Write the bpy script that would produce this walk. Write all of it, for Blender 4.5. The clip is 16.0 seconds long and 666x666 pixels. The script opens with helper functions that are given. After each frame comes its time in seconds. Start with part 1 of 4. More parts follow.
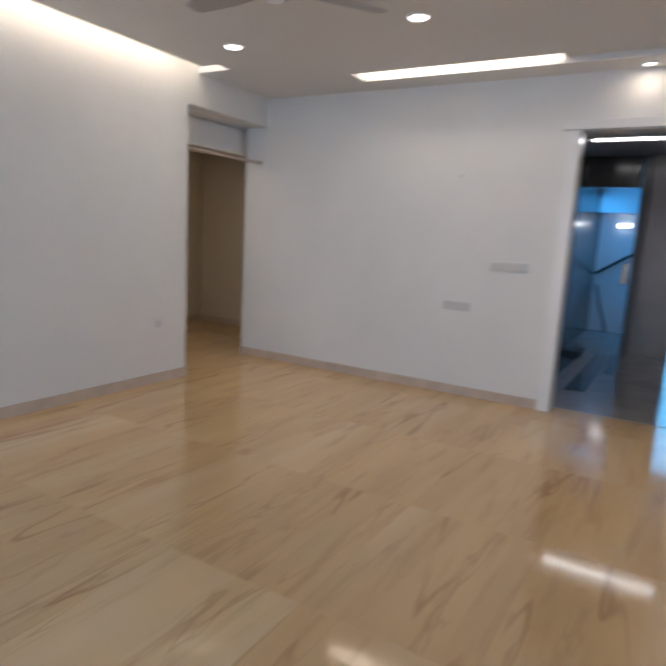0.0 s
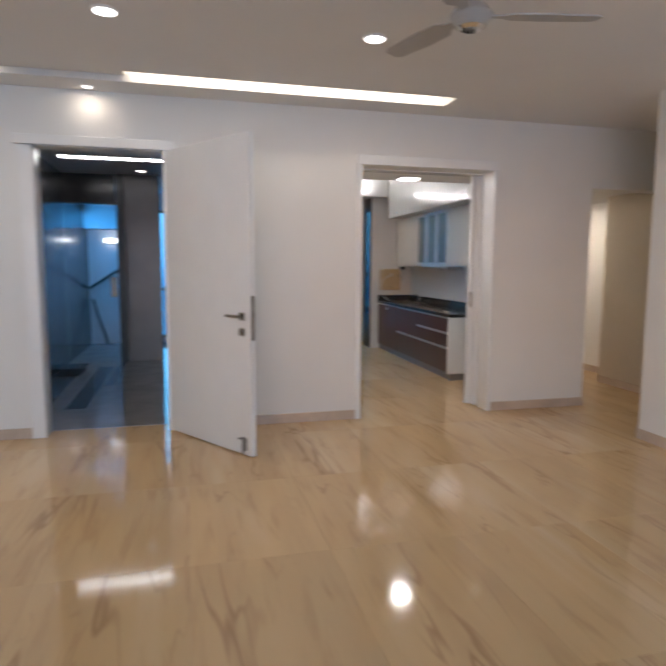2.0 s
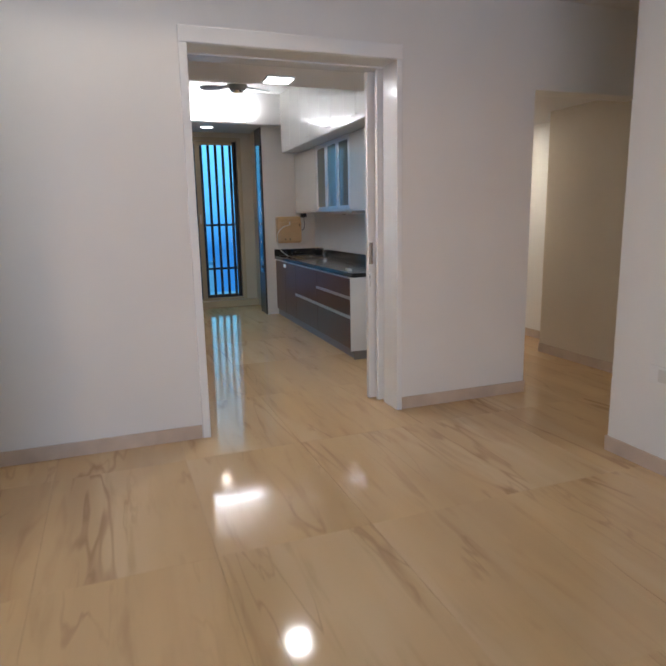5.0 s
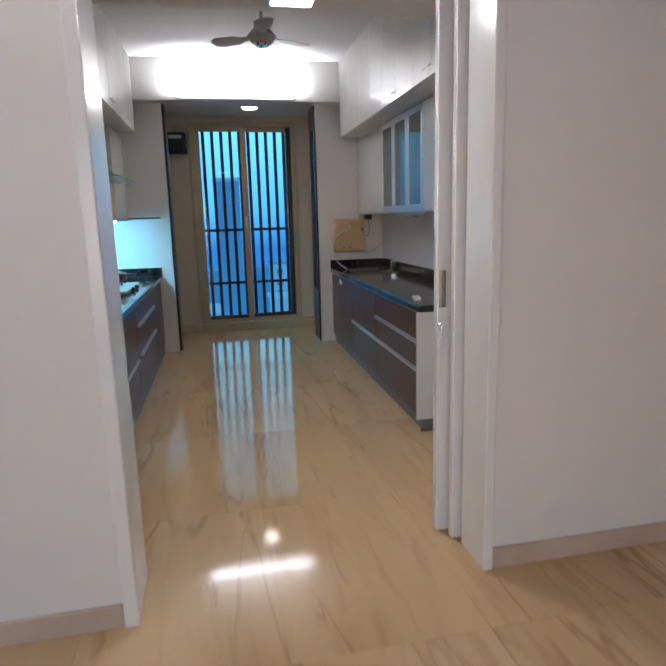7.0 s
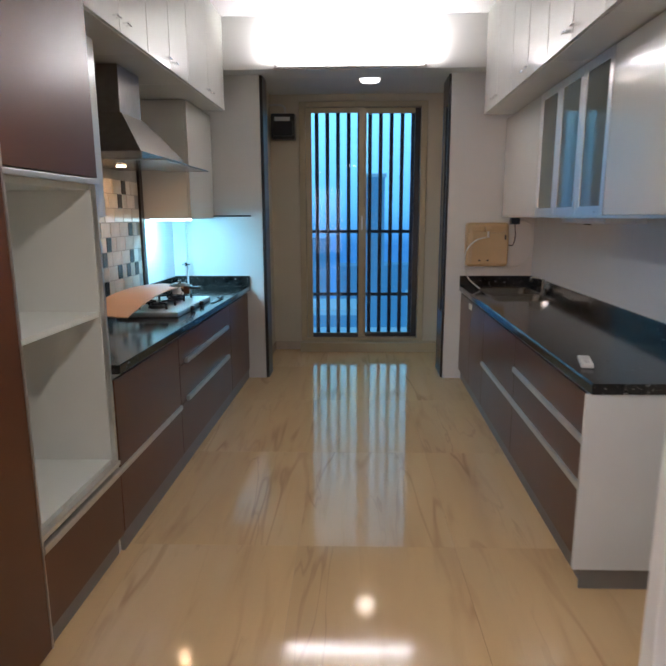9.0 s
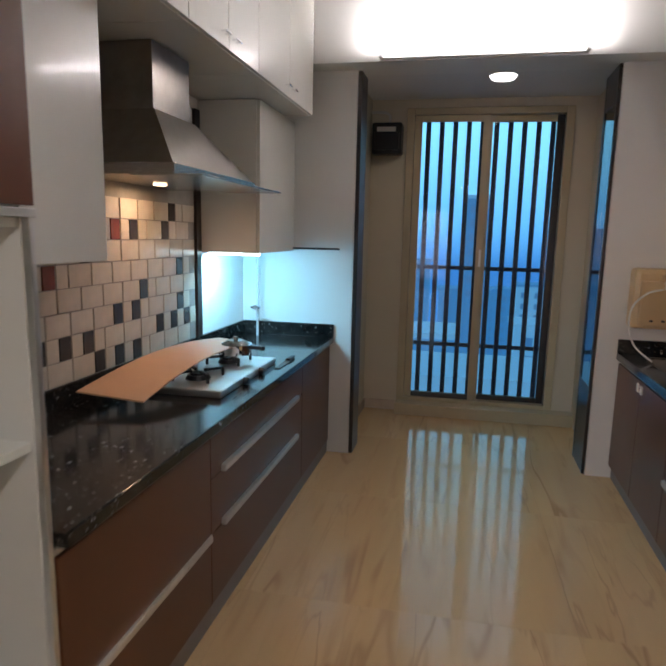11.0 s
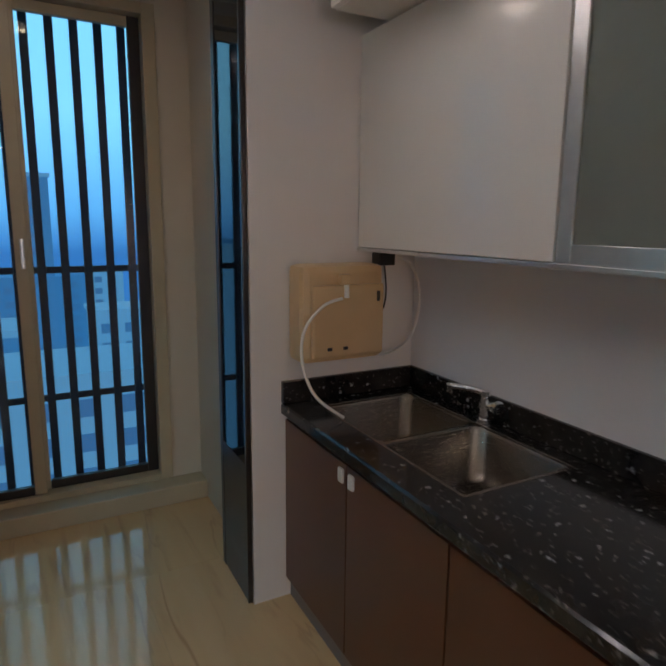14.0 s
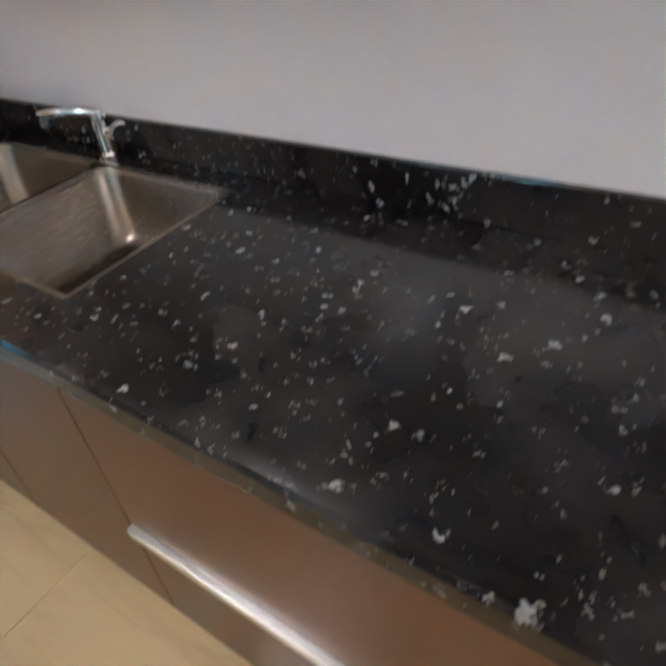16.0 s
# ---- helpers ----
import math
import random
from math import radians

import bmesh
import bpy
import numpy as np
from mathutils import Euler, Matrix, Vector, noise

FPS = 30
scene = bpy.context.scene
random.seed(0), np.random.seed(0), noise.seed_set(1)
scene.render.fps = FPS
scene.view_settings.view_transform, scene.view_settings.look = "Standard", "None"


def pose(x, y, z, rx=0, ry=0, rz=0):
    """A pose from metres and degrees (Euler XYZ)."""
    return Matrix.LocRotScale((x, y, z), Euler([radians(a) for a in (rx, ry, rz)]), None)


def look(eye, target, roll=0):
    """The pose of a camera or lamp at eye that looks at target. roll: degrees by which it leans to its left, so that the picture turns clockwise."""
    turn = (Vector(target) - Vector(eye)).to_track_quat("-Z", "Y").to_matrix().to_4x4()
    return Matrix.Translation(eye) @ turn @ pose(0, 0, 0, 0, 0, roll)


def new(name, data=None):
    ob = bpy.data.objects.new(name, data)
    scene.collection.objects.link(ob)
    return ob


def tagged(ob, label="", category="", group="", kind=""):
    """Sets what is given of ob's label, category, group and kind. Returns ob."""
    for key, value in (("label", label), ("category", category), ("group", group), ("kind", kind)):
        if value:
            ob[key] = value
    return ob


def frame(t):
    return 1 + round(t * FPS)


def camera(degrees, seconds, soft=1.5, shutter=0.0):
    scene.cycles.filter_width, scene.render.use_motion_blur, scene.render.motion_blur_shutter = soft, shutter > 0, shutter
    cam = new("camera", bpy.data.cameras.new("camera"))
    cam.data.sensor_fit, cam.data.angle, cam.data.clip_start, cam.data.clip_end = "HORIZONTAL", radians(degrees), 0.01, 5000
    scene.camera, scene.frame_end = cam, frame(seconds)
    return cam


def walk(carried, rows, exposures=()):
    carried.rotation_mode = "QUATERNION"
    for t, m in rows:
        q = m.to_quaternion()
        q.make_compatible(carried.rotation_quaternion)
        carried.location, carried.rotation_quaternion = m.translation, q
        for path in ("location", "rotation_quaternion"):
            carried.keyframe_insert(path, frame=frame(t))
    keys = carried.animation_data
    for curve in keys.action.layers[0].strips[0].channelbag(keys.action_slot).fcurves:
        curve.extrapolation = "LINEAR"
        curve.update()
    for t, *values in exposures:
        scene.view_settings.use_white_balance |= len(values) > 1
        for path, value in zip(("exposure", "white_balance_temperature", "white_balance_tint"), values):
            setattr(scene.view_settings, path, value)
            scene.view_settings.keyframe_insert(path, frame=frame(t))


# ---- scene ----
cam = camera(58.9, 16.0, soft=2.0, shutter=0.5)
PATH = [
    (0.0, (-1.916, -5.495, 1.48), (-2.913, -3.793, 1.152), 3.2),
    (0.5, (-1.854, -5.418, 1.529), (-2.429, -3.518, 1.284), 2.0),
    (1, (-1.769, -5.417, 1.505), (-2.001, -3.443, 1.281), 1.5),
    (1.5, (-1.716, -5.433, 1.501), (-1.638, -3.445, 1.293), 0.9),
    (2, (-1.638, -5.424, 1.493), (-1.153, -3.497, 1.265), 0.3),
    (2.5, (-1.522, -5.391, 1.462), (-0.813, -3.536, 1.221), -1.1),
    (3, (-1.289, -5.201, 1.474), (-0.581, -3.351, 1.207), -0.7),
    (3.2, (-1.217, -5.111, 1.463), (-0.496, -3.272, 1.152), -0.6),
    (5.3, (-0.371, -3.509, 1.411), (0.294, -1.663, 1.023), -1.7),
    (5.5, (-0.269, -3.34, 1.418), (0.344, -1.473, 1.045), -1.9),
    (6, (-0.078, -2.901, 1.446), (0.44, -1.005, 1.077), -0.7),
    (6.5, (0.102, -2.466, 1.434), (0.617, -0.569, 1.063), -2.1),
    (7, (0.333, -2.052, 1.453), (0.736, -0.131, 1.069), -1.6),
    (7.5, (0.476, -1.613, 1.476), (0.853, 0.316, 1.106), -0.4),
    (8, (0.664, -1.229, 1.459), (0.77, 0.732, 1.083), -3.0),
    (8.5, (0.744, -0.922, 1.476), (0.729, 1.043, 1.099), -0.7),
    (9, (0.753, -0.615, 1.494), (0.698, 1.346, 1.106), -0.2),
    (9.5, (0.834, -0.337, 1.488), (0.577, 1.607, 1.094), -1.0),
    (9.7, (0.871, -0.241, 1.497), (0.536, 1.691, 1.104), -0.6),
    (11.8, (0.534, 1.226, 1.629), (0.178, 3.17, 1.325), 2.2),
    (12, (0.544, 1.363, 1.592), (0.365, 3.327, 1.256), 1.9),
    (12.5, (0.681, 1.736, 1.584), (0.873, 3.704, 1.283), -0.2),
    (13, (0.707, 2.02, 1.56), (1.246, 3.912, 1.2), 0.8),
    (13.5, (0.709, 2.3, 1.605), (1.625, 4.042, 1.246), -0.4),
    (14.0, (0.832, 2.642, 1.59), (1.775, 4.367, 1.225), 0.6),
    (14.3, (0.897, 2.842, 1.583), (1.91, 4.516, 1.169), 1.6),
    (14.5, (0.965, 2.918, 1.58), (2.176, 4.434, 1.097), 0.6),
    (14.7, (1.039, 2.938, 1.574), (2.515, 4.166, 1.012), 0.5),
    (15.0, (1.131, 2.894, 1.523), (2.939, 3.383, 0.822), 6.3),
    (15.3, (1.209, 2.846, 1.447), (2.969, 3.408, 0.679), 9.7),
    (15.5, (1.331, 2.884, 1.443), (2.879, 3.622, 0.414), 2.9),
    (15.7, (1.419, 2.9, 1.43), (2.814, 3.801, 0.316), -3.0),
    (16.0, (1.444, 2.908, 1.385), (2.699, 3.863, 0.155), -7.5),
]
walk(cam, [(t, look(eye, target, roll)) for t, eye, target, roll in PATH],
     exposures=[(0, -0.3, 6150, 14), (3, -0.2, 6050, 13), (6.5, -0.25, 5750, 11), (9.5, -0.15, 6200, 15), (12.0, -0.55, 6400, 18),
                (13.5, -0.65, 6500, 19), (14.5, -0.5, 6050, 14), (15.4, 0.95, 6000, 13), (16, 0.95, 6000, 13)])

# world, window light, exposure
world = bpy.data.worlds.new("sky")
scene.world = world
world.use_nodes = True
wn = world.node_tree
sky = wn.nodes.new("ShaderNodeTexSky")
sky.sky_type = "NISHITA"
sky.sun_disc = False
sky.sun_elevation, sky.sun_rotation = radians(4), radians(200)
wn.links.new(sky.outputs[0], wn.nodes["Background"].inputs[0])
wn.nodes["Background"].inputs[1].default_value = 0.12


def area(name, m, w, h, power, col, shape="RECTANGLE"):
    d = bpy.data.lights.new(name, "AREA")
    d.shape, d.size, d.energy, d.color = shape, w, power, col
    if shape == "RECTANGLE":
        d.size_y = h
    o = new(name, d)
    o.matrix_world = m
    return o


WARM, COOL, DAY = (1.0, 0.83, 0.62), (0.80, 0.93, 1.0), (0.50, 0.74, 1.0)
area("living_window_light", look((-2, -8.85, 1.35), (-2, 0, 1.1)), 5.0, 2.3, 150, (0.45, 0.70, 1.0))
area("batten_light", look((0.76, 4.47, 2.75), (0.76, 4.60, 2.97)), 1.25, 0.03, 33, (1, 0.96, 0.90))
area("batten_light", look((0.76, 4.515, 2.72), (0.76, 4.05, 2.50)), 1.22, 0.05, 6.5, (1, 0.93, 0.90))
area("panel_light", look((0.8, 0.87, 2.438), (0.8, 0.87, 0)), 0.16, 0.16, 15, (1, 0.94, 0.85))
area("utility_lamp_light", look((0.94, 5.2, 2.71), (0.94, 5.2, 0)), 0.18, 0.18, 2.3, WARM, "DISK")
area("under_cabinet_light", look((-0.66, 4.115, 1.455), (-0.70, 4.5, 0.6)), 0.34, 0.03, 14, (0.26, 0.74, 1.0))
for hx in (-0.75, -0.48):
    area("hood_lamp_light", look((hx, 3.25, 1.80), (hx - 0.05, 3.25, 0)), 0.05, 0.05, 1.5, (1, 0.62, 0.33), "DISK")
# the last two, at y -7.4, are unseen, added for extra room light
DOWN = ((-3.63, -1.69), (-2.04, -1.70), (-0.44, -1.70), (-5.24, -1.64), (-4.2, -7.4), (-0.2, -7.4))
for dx, dy in DOWN:
    area("downlight_light", look((dx, dy, 2.895), (dx, dy, 0)), 0.09, 0.09, 5, (1, 0.93, 0.84), "DISK")
area("wall_spot_light", look((-2.36, -0.15, 2.90), (-2.36, -0.14, 2.0)), 0.05, 0.05, 1.1, WARM, "DISK")
area("cove_light", look((-3.86, -0.385, 3.0), (-3.86, -0.43, 0)), 1.7, 0.03, 4, WARM)
area("cove_light", look((-0.68, -0.385, 3.0), (-0.68, -0.43, 0)), 2.6, 0.03, 6, WARM)
area("cove_light", look((-5.96, -4.6, 2.99), (-6.11, -4.6, 2.70)), 6.4, 0.04, 17, WARM)
area("foyer_strip_light", look((-2.4, 2.66, 2.79), (-2.4, 2.66, 0)), 1.3, 0.05, 1.2, (0.9, 0.95, 1))
# blue fill added before the solid side wall to tint the stair wall
area("stairwell_blue_fill", look((-3.33, 5.3, 1.6), (-2.4, 5.75, 1.3)), 1.0, 1.6, 26, (0.06, 0.42, 1.0))
area("lobby_window_light", look((-1.80, 6.44, 1.3), (-1.80, 0, 1.2)), 0.56, 2.36, 10, (0.08, 0.48, 1.0))
# fill added to brighten the passage end, no known source
area("passage_fill_light", look((3.3, 1.9, 2.35), (3.3, 1.9, 0)), 0.1, 0.1, 15, WARM, "DISK")
# fill added for the dark side corridor, without any fitting
area("corridor_fill_light", look((-7.3, -0.7, 2.58), (-7.3, -0.7, 0)), 0.1, 0.1, 9, WARM, "DISK")


# ---- materials ----
def mat(name, col, rough=0.5, metal=0.0, var=0.06, scale=6.0, bump=0.0, bscale=60.0, emit=None, estr=0.0, stretch=(1, 1, 1), coat=0.0):
    m = bpy.data.materials.new(name)
    m.use_nodes = True
    n, l = m.node_tree.nodes, m.node_tree.links
    b = n["Principled BSDF"]
    b.inputs["Roughness"].default_value, b.inputs["Metallic"].default_value = rough, metal
    b.inputs["Coat Weight"].default_value = coat
    tc, mp = n.new("ShaderNodeTexCoord"), n.new("ShaderNodeMapping")
    mp.inputs["Scale"].default_value = stretch
    l.new(tc.outputs["Object"], mp.inputs[0])
    nz = n.new("ShaderNodeTexNoise")
    nz.inputs["Scale"].default_value, nz.inputs["Detail"].default_value = scale, 6
    l.new(mp.outputs[0], nz.inputs["Vector"])
    rp = n.new("ShaderNodeValToRGB")
    rp.color_ramp.elements[0].position, rp.color_ramp.elements[1].position = 0.3, 0.7
    rp.color_ramp.elements[0].color = (*[max(0, c * (1 - var)) for c in col], 1)
    rp.color_ramp.elements[1].color = (*[min(1, c * (1 + var)) for c in col], 1)
    l.new(nz.outputs["Fac"], rp.inputs[0])
    l.new(rp.outputs[0], b.inputs["Base Color"])
    rr = n.new("ShaderNodeMapRange")
    rr.inputs["To Min"].default_value, rr.inputs["To Max"].default_value = rough * 0.8, min(1, rough * 1.2)
    l.new(nz.outputs["Fac"], rr.inputs[0])
    l.new(rr.outputs[0], b.inputs["Roughness"])
    if bump:
        bz, bp = n.new("ShaderNodeTexNoise"), n.new("ShaderNodeBump")
        bz.inputs["Scale"].default_value, bz.inputs["Detail"].default_value = bscale, 4
        l.new(mp.outputs[0], bz.inputs["Vector"])
        bp.inputs["Strength"].default_value, bp.inputs["Distance"].default_value = bump, 0.002
        l.new(bz.outputs["Fac"], bp.inputs["Height"])
        l.new(bp.outputs[0], b.inputs["Normal"])
    if emit:
        b.inputs["Emission Color"].default_value, b.inputs["Emission Strength"].default_value = (*emit, 1), estr
    return m


def marble():
    """Polished beige marble: broad tan bands and thin wandering brown veins, different in every slab."""
    m = mat("beige_marble", (0.63, 0.43, 0.222), 0.085, 0, 0.08, 0.9)
    n, l = m.node_tree.nodes, m.node_tree.links
    b = n["Principled BSDF"]
    tc, oi = n.new("ShaderNodeTexCoord"), n.new("ShaderNodeObjectInfo")
    off, add = n.new("ShaderNodeVectorMath"), n.new("ShaderNodeVectorMath")
    off.operation = "SCALE"
    off.inputs[0].default_value = (57.0, 31.0, 0.0)
    l.new(oi.outputs["Random"], off.inputs["Scale"])
    l.new(tc.outputs["Object"], add.inputs[0])
    l.new(off.outputs[0], add.inputs[1])
    mp = n.new("ShaderNodeMapping")
    mp.inputs["Rotation"].default_value = (0, 0, radians(6))
    mp.inputs["Scale"].default_value = (3.4, 0.42, 1)
    l.new(add.outputs[0], mp.inputs[0])

    def noise(scale, detail, bend_by):
        z = n.new("ShaderNodeTexNoise")
        z.inputs["Scale"].default_value, z.inputs["Detail"].default_value, z.inputs["Distortion"].default_value = scale, detail, bend_by
        l.new(mp.outputs[0], z.inputs["Vector"])
        return z.outputs["Fac"]

    def ramp(sock, lo, hi, to):
        q = n.new("ShaderNodeMapRange")
        q.interpolation_type = "SMOOTHSTEP"
        q.inputs["From Min"].default_value, q.inputs["From Max"].default_value, q.inputs["To Max"].default_value = lo, hi, to
        l.new(sock, q.inputs[0])
        return q.outputs[0]

    def calc(op, a, c):
        q = n.new("ShaderNodeMath")
        q.operation = op
        l.new(a, q.inputs[0])
        if isinstance(c, float):
            q.inputs[1].default_value = c
        else:
            l.new(c, q.inputs[1])
        return q.outputs[0]

    def vein(scale, bend_by, width, amount, mask_scale):
        dist = n.new("ShaderNodeMath")
        dist.operation = "ABSOLUTE"
        l.new(calc("SUBTRACT", noise(scale, 3, bend_by), 0.5), dist.inputs[0])
        line = ramp(dist.outputs[0], width, 0.0, amount)
        return calc("MULTIPLY", line, ramp(noise(mask_scale, 2, 0.3), 0.48, 0.66, 1.0))

    out = b.inputs["Base Color"].links[0].from_socket
    base_noise = out.node.inputs[0].links[0].from_node
    l.new(mp.outputs[0], base_noise.inputs["Vector"])
    layers = ((ramp(noise(0.8, 4, 0.7), 0.46, 0.80, 0.40), (0.48, 0.30, 0.145, 1)),
              (ramp(noise(0.55, 3, 0.4), 0.50, 0.78, 0.6), (0.74, 0.57, 0.37, 1)),
              (ramp(noise(3.2, 5, 0.5), 0.52, 0.76, 0.34), (0.37, 0.22, 0.10, 1)),
              (vein(0.9, 0.35, 0.020, 0.50, 0.8), (0.30, 0.16, 0.07, 1)),
              (vein(2.0, 0.4, 0.022, 0.32, 1.0), (0.28, 0.16, 0.08, 1)))
    for fac, col in layers:
        x = n.new("ShaderNodeMix")
        x.data_type = "RGBA"
        x.inputs["B"].default_value = col
        l.new(fac, x.inputs["Factor"])
        l.new(out, x.inputs["A"])
        out = x.outputs["Result"]
    l.new(out, b.inputs["Base Color"])
    return m


def granite():
    m = mat("black_granite", (0.012, 0.011, 0.011), 0.13, 0, 0.4, 9)
    n, l = m.node_tree.nodes, m.node_tree.links
    b = n["Principled BSDF"]
    out = b.inputs["Base Color"].links[0].from_socket
    tc = n.new("ShaderNodeTexCoord")
    for sc, lo, hi, col, rnd in ((38, 0.30, 0.16, (0.24, 0.25, 0.25, 1), 0.80), (70, 0.36, 0.16, (0.14, 0.13, 0.12, 1), 0.74)):
        v = n.new("ShaderNodeTexVoronoi")
        v.inputs["Scale"].default_value = sc
        wv = n.new("ShaderNodeTexNoise")
        wv.inputs["Scale"].default_value = sc * 1.7
        ad = n.new("ShaderNodeMix")
        ad.data_type, ad.inputs["Factor"].default_value = "RGBA", 0.03
        l.new(tc.outputs["Object"], wv.inputs["Vector"])
        l.new(tc.outputs["Object"], ad.inputs["A"])
        l.new(wv.outputs["Color"], ad.inputs["B"])
        l.new(ad.outputs["Result"], v.inputs["Vector"])
        near = n.new("ShaderNodeMapRange")
        near.inputs["From Min"].default_value, near.inputs["From Max"].default_value = lo, hi
        l.new(v.outputs["Distance"], near.inputs[0])
        pick = n.new("ShaderNodeSeparateColor")
        l.new(v.outputs["Color"], pick.inputs[0])
        gt = n.new("ShaderNodeMath")
        gt.operation = "GREATER_THAN"
        gt.inputs[1].default_value = rnd
        l.new(pick.outputs[0], gt.inputs[0])
        mu = n.new("ShaderNodeMath")
        mu.operation = "MULTIPLY"
        l.new(near.outputs[0], mu.inputs[0])
        l.new(gt.outputs[0], mu.inputs[1])
        x = n.new("ShaderNodeMix")
        x.data_type = "RGBA"
        x.inputs["B"].default_value = col
        l.new(mu.outputs[0], x.inputs["Factor"])
        l.new(out, x.inputs["A"])
        out = x.outputs["Result"]
    l.new(out, b.inputs["Base Color"])
    # dried water haze
    hz = n.new("ShaderNodeTexNoise")
    hz.inputs["Scale"].default_value, hz.inputs["Detail"].default_value = 4.5, 8
    l.new(tc.outputs["Object"], hz.inputs["Vector"])
    hr = n.new("ShaderNodeMapRange")
    hr.inputs["From Min"].default_value, hr.inputs["From Max"].default_value = 0.42, 0.66
    hr.inputs["To Max"].default_value = 0.055
    l.new(hz.outputs["Fac"], hr.inputs[0])
    x = n.new("ShaderNodeMix")
    x.data_type = "RGBA"
    x.inputs["B"].default_value = (0.30, 0.27, 0.24, 1)
    l.new(hr.outputs[0], x.inputs["Factor"])
    l.new(out, x.inputs["A"])
    l.new(x.outputs["Result"], b.inputs["Base Color"])
    return m


def glass(name, col, rough=0.0):
    m = mat(name, col, rough, 0, 0.01)
    b = m.node_tree.nodes["Principled BSDF"]
    b.inputs["Transmission Weight"].default_value = 1.0
    b.inputs["IOR"].default_value = 1.45
    return m


WALL = mat("white_wall_paint", (0.78, 0.77, 0.75), 0.55, 0, 0.025, 1.4, 0.15, 90)
CEIL = mat("white_ceiling_paint", (0.76, 0.75, 0.74), 0.8, 0, 0.02, 1.2, 0.1, 80)
BEIGEW = mat("beige_wall_paint", (0.62, 0.55, 0.44), 0.6, 0, 0.04, 1.5, 0.15, 80)
FLOOR = marble()
JOINT = mat("beige_floor_joint", (0.50, 0.34, 0.18), 0.5, 0, 0.1, 8)
SKIRT = mat("skirting_marble", (0.58, 0.47, 0.38), 0.2, 0, 0.12, 5)
TRIM = mat("white_gloss_trim", (0.82, 0.82, 0.82), 0.22, 0, 0.015, 4)
LAM = mat("white_laminate", (0.80, 0.79, 0.74), 0.22, 0, 0.015, 3, coat=0.2)
BROWN = mat("brown_gloss_laminate", (0.10, 0.034, 0.015), 0.32, 0, 0.10, 2.5)
EDGE = mat("aluminium_edge", (0.72, 0.71, 0.69), 0.3, 0.9, 0.05, 20)
CARC = mat("white_carcass_board", (0.74, 0.75, 0.70), 0.35, 0, 0.02, 3)
GREYP = mat("pale_grey_panel", (0.66, 0.68, 0.70), 0.3, 0, 0.02, 3)
PLINTH = mat("grey_plinth", (0.20, 0.19, 0.19), 0.4, 0.2, 0.06, 6)
GRAN = granite()
GRAN.node_tree.nodes["Principled BSDF"].inputs["Specular IOR Level"].default_value = 0.36
STEEL = mat("brushed_steel", (0.30, 0.26, 0.22), 0.26, 1, 0.08, 30, 0.1, 200, stretch=(1, 14, 14))
DARKST = mat("dull_hood_steel", (0.32, 0.29, 0.26), 0.32, 1, 0.08, 20)
CHROME = mat("chrome", (0.85, 0.85, 0.86), 0.06, 1, 0.02, 10)
BLACK = mat("black_plastic", (0.015, 0.015, 0.017), 0.3, 0, 0.1, 12)
DFRAME = mat("dark_brown_frame", (0.030, 0.022, 0.018), 0.3, 0, 0.1, 8)
DGLASS = mat("dark_tinted_glass", (0.010, 0.012, 0.016), 0.03, 0, 0.05, 3)
BEIGEF = mat("beige_window_frame", (0.50, 0.41, 0.27), 0.4, 0, 0.04, 5)
BARS = mat("dark_grille_paint", (0.012, 0.022, 0.05), 0.6, 0, 0.08, 10)
PANE = glass("window_glass", (0.95, 0.98, 1.0))
PANE.node_tree.nodes["Principled BSDF"].inputs["IOR"].default_value = 1.25
SMOKE = mat("smoked_frosted_glass", (0.17, 0.19, 0.165), 0.07, 0, 0.08, 3)
BACKP = mat("white_backpainted_panel", (0.80, 0.82, 0.84), 0.16, 0, 0.03, 2)
TILEW = mat("cream_wall_tile", (0.62, 0.55, 0.46), 0.2, 0, 0.10, 9)
TILED = mat("charcoal_wall_tile", (0.05, 0.045, 0.045), 0.2, 0, 0.2, 14)
TILER = mat("red_brown_wall_tile", (0.22, 0.07, 0.04), 0.2, 0, 0.2, 14)
GROUT = mat("tile_grout", (0.30, 0.28, 0.25), 0.8, 0, 0.1, 20)
PURIF = mat("aged_cream_plastic", (0.62, 0.44, 0.24), 0.35, 0, 0.06, 5)
HOSE = mat("white_hose", (0.75, 0.75, 0.72), 0.3, 0, 0.02, 8)
BOARD = mat("tan_cover_sheet", (0.60, 0.36, 0.22), 0.4, 0, 0.05, 4)
GREYPLATE = mat("grey_switch_plate", (0.63, 0.62, 0.61), 0.3, 0, 0.03, 10)
FANP = mat("grey_fan_paint", (0.42, 0.41, 0.40), 0.4, 0.2, 0.04, 6)
STONE = mat("dark_lobby_stone", (0.055, 0.047, 0.045), 0.18, 0, 0.35, 3.0, 0.05, 30)
PILSTONE = mat("taupe_lobby_stone", (0.17, 0.14, 0.13), 0.25, 0, 0.12, 2.0)
LOBFLOOR = mat("pale_lobby_floor", (0.34, 0.31, 0.29), 0.12, 0, 0.12, 3)
MATM = mat("black_doormat", (0.01, 0.01, 0.01), 0.95, 0, 0.3, 60, 0.5, 300)
LEDW = mat("warm_led", (1, 1, 1), 0.5, 0, 0.0, 1, emit=(1, 0.86, 0.66), estr=4.0)
LENS = mat("downlight_lens", (1, 1, 1), 0.5, 0, 0.0, 1, emit=(1, 0.95, 0.86), estr=5.0)
LEDC = mat("white_led", (1, 1, 1), 0.5, 0, 0.0, 1, emit=(1, 0.97, 0.9), estr=14.0)
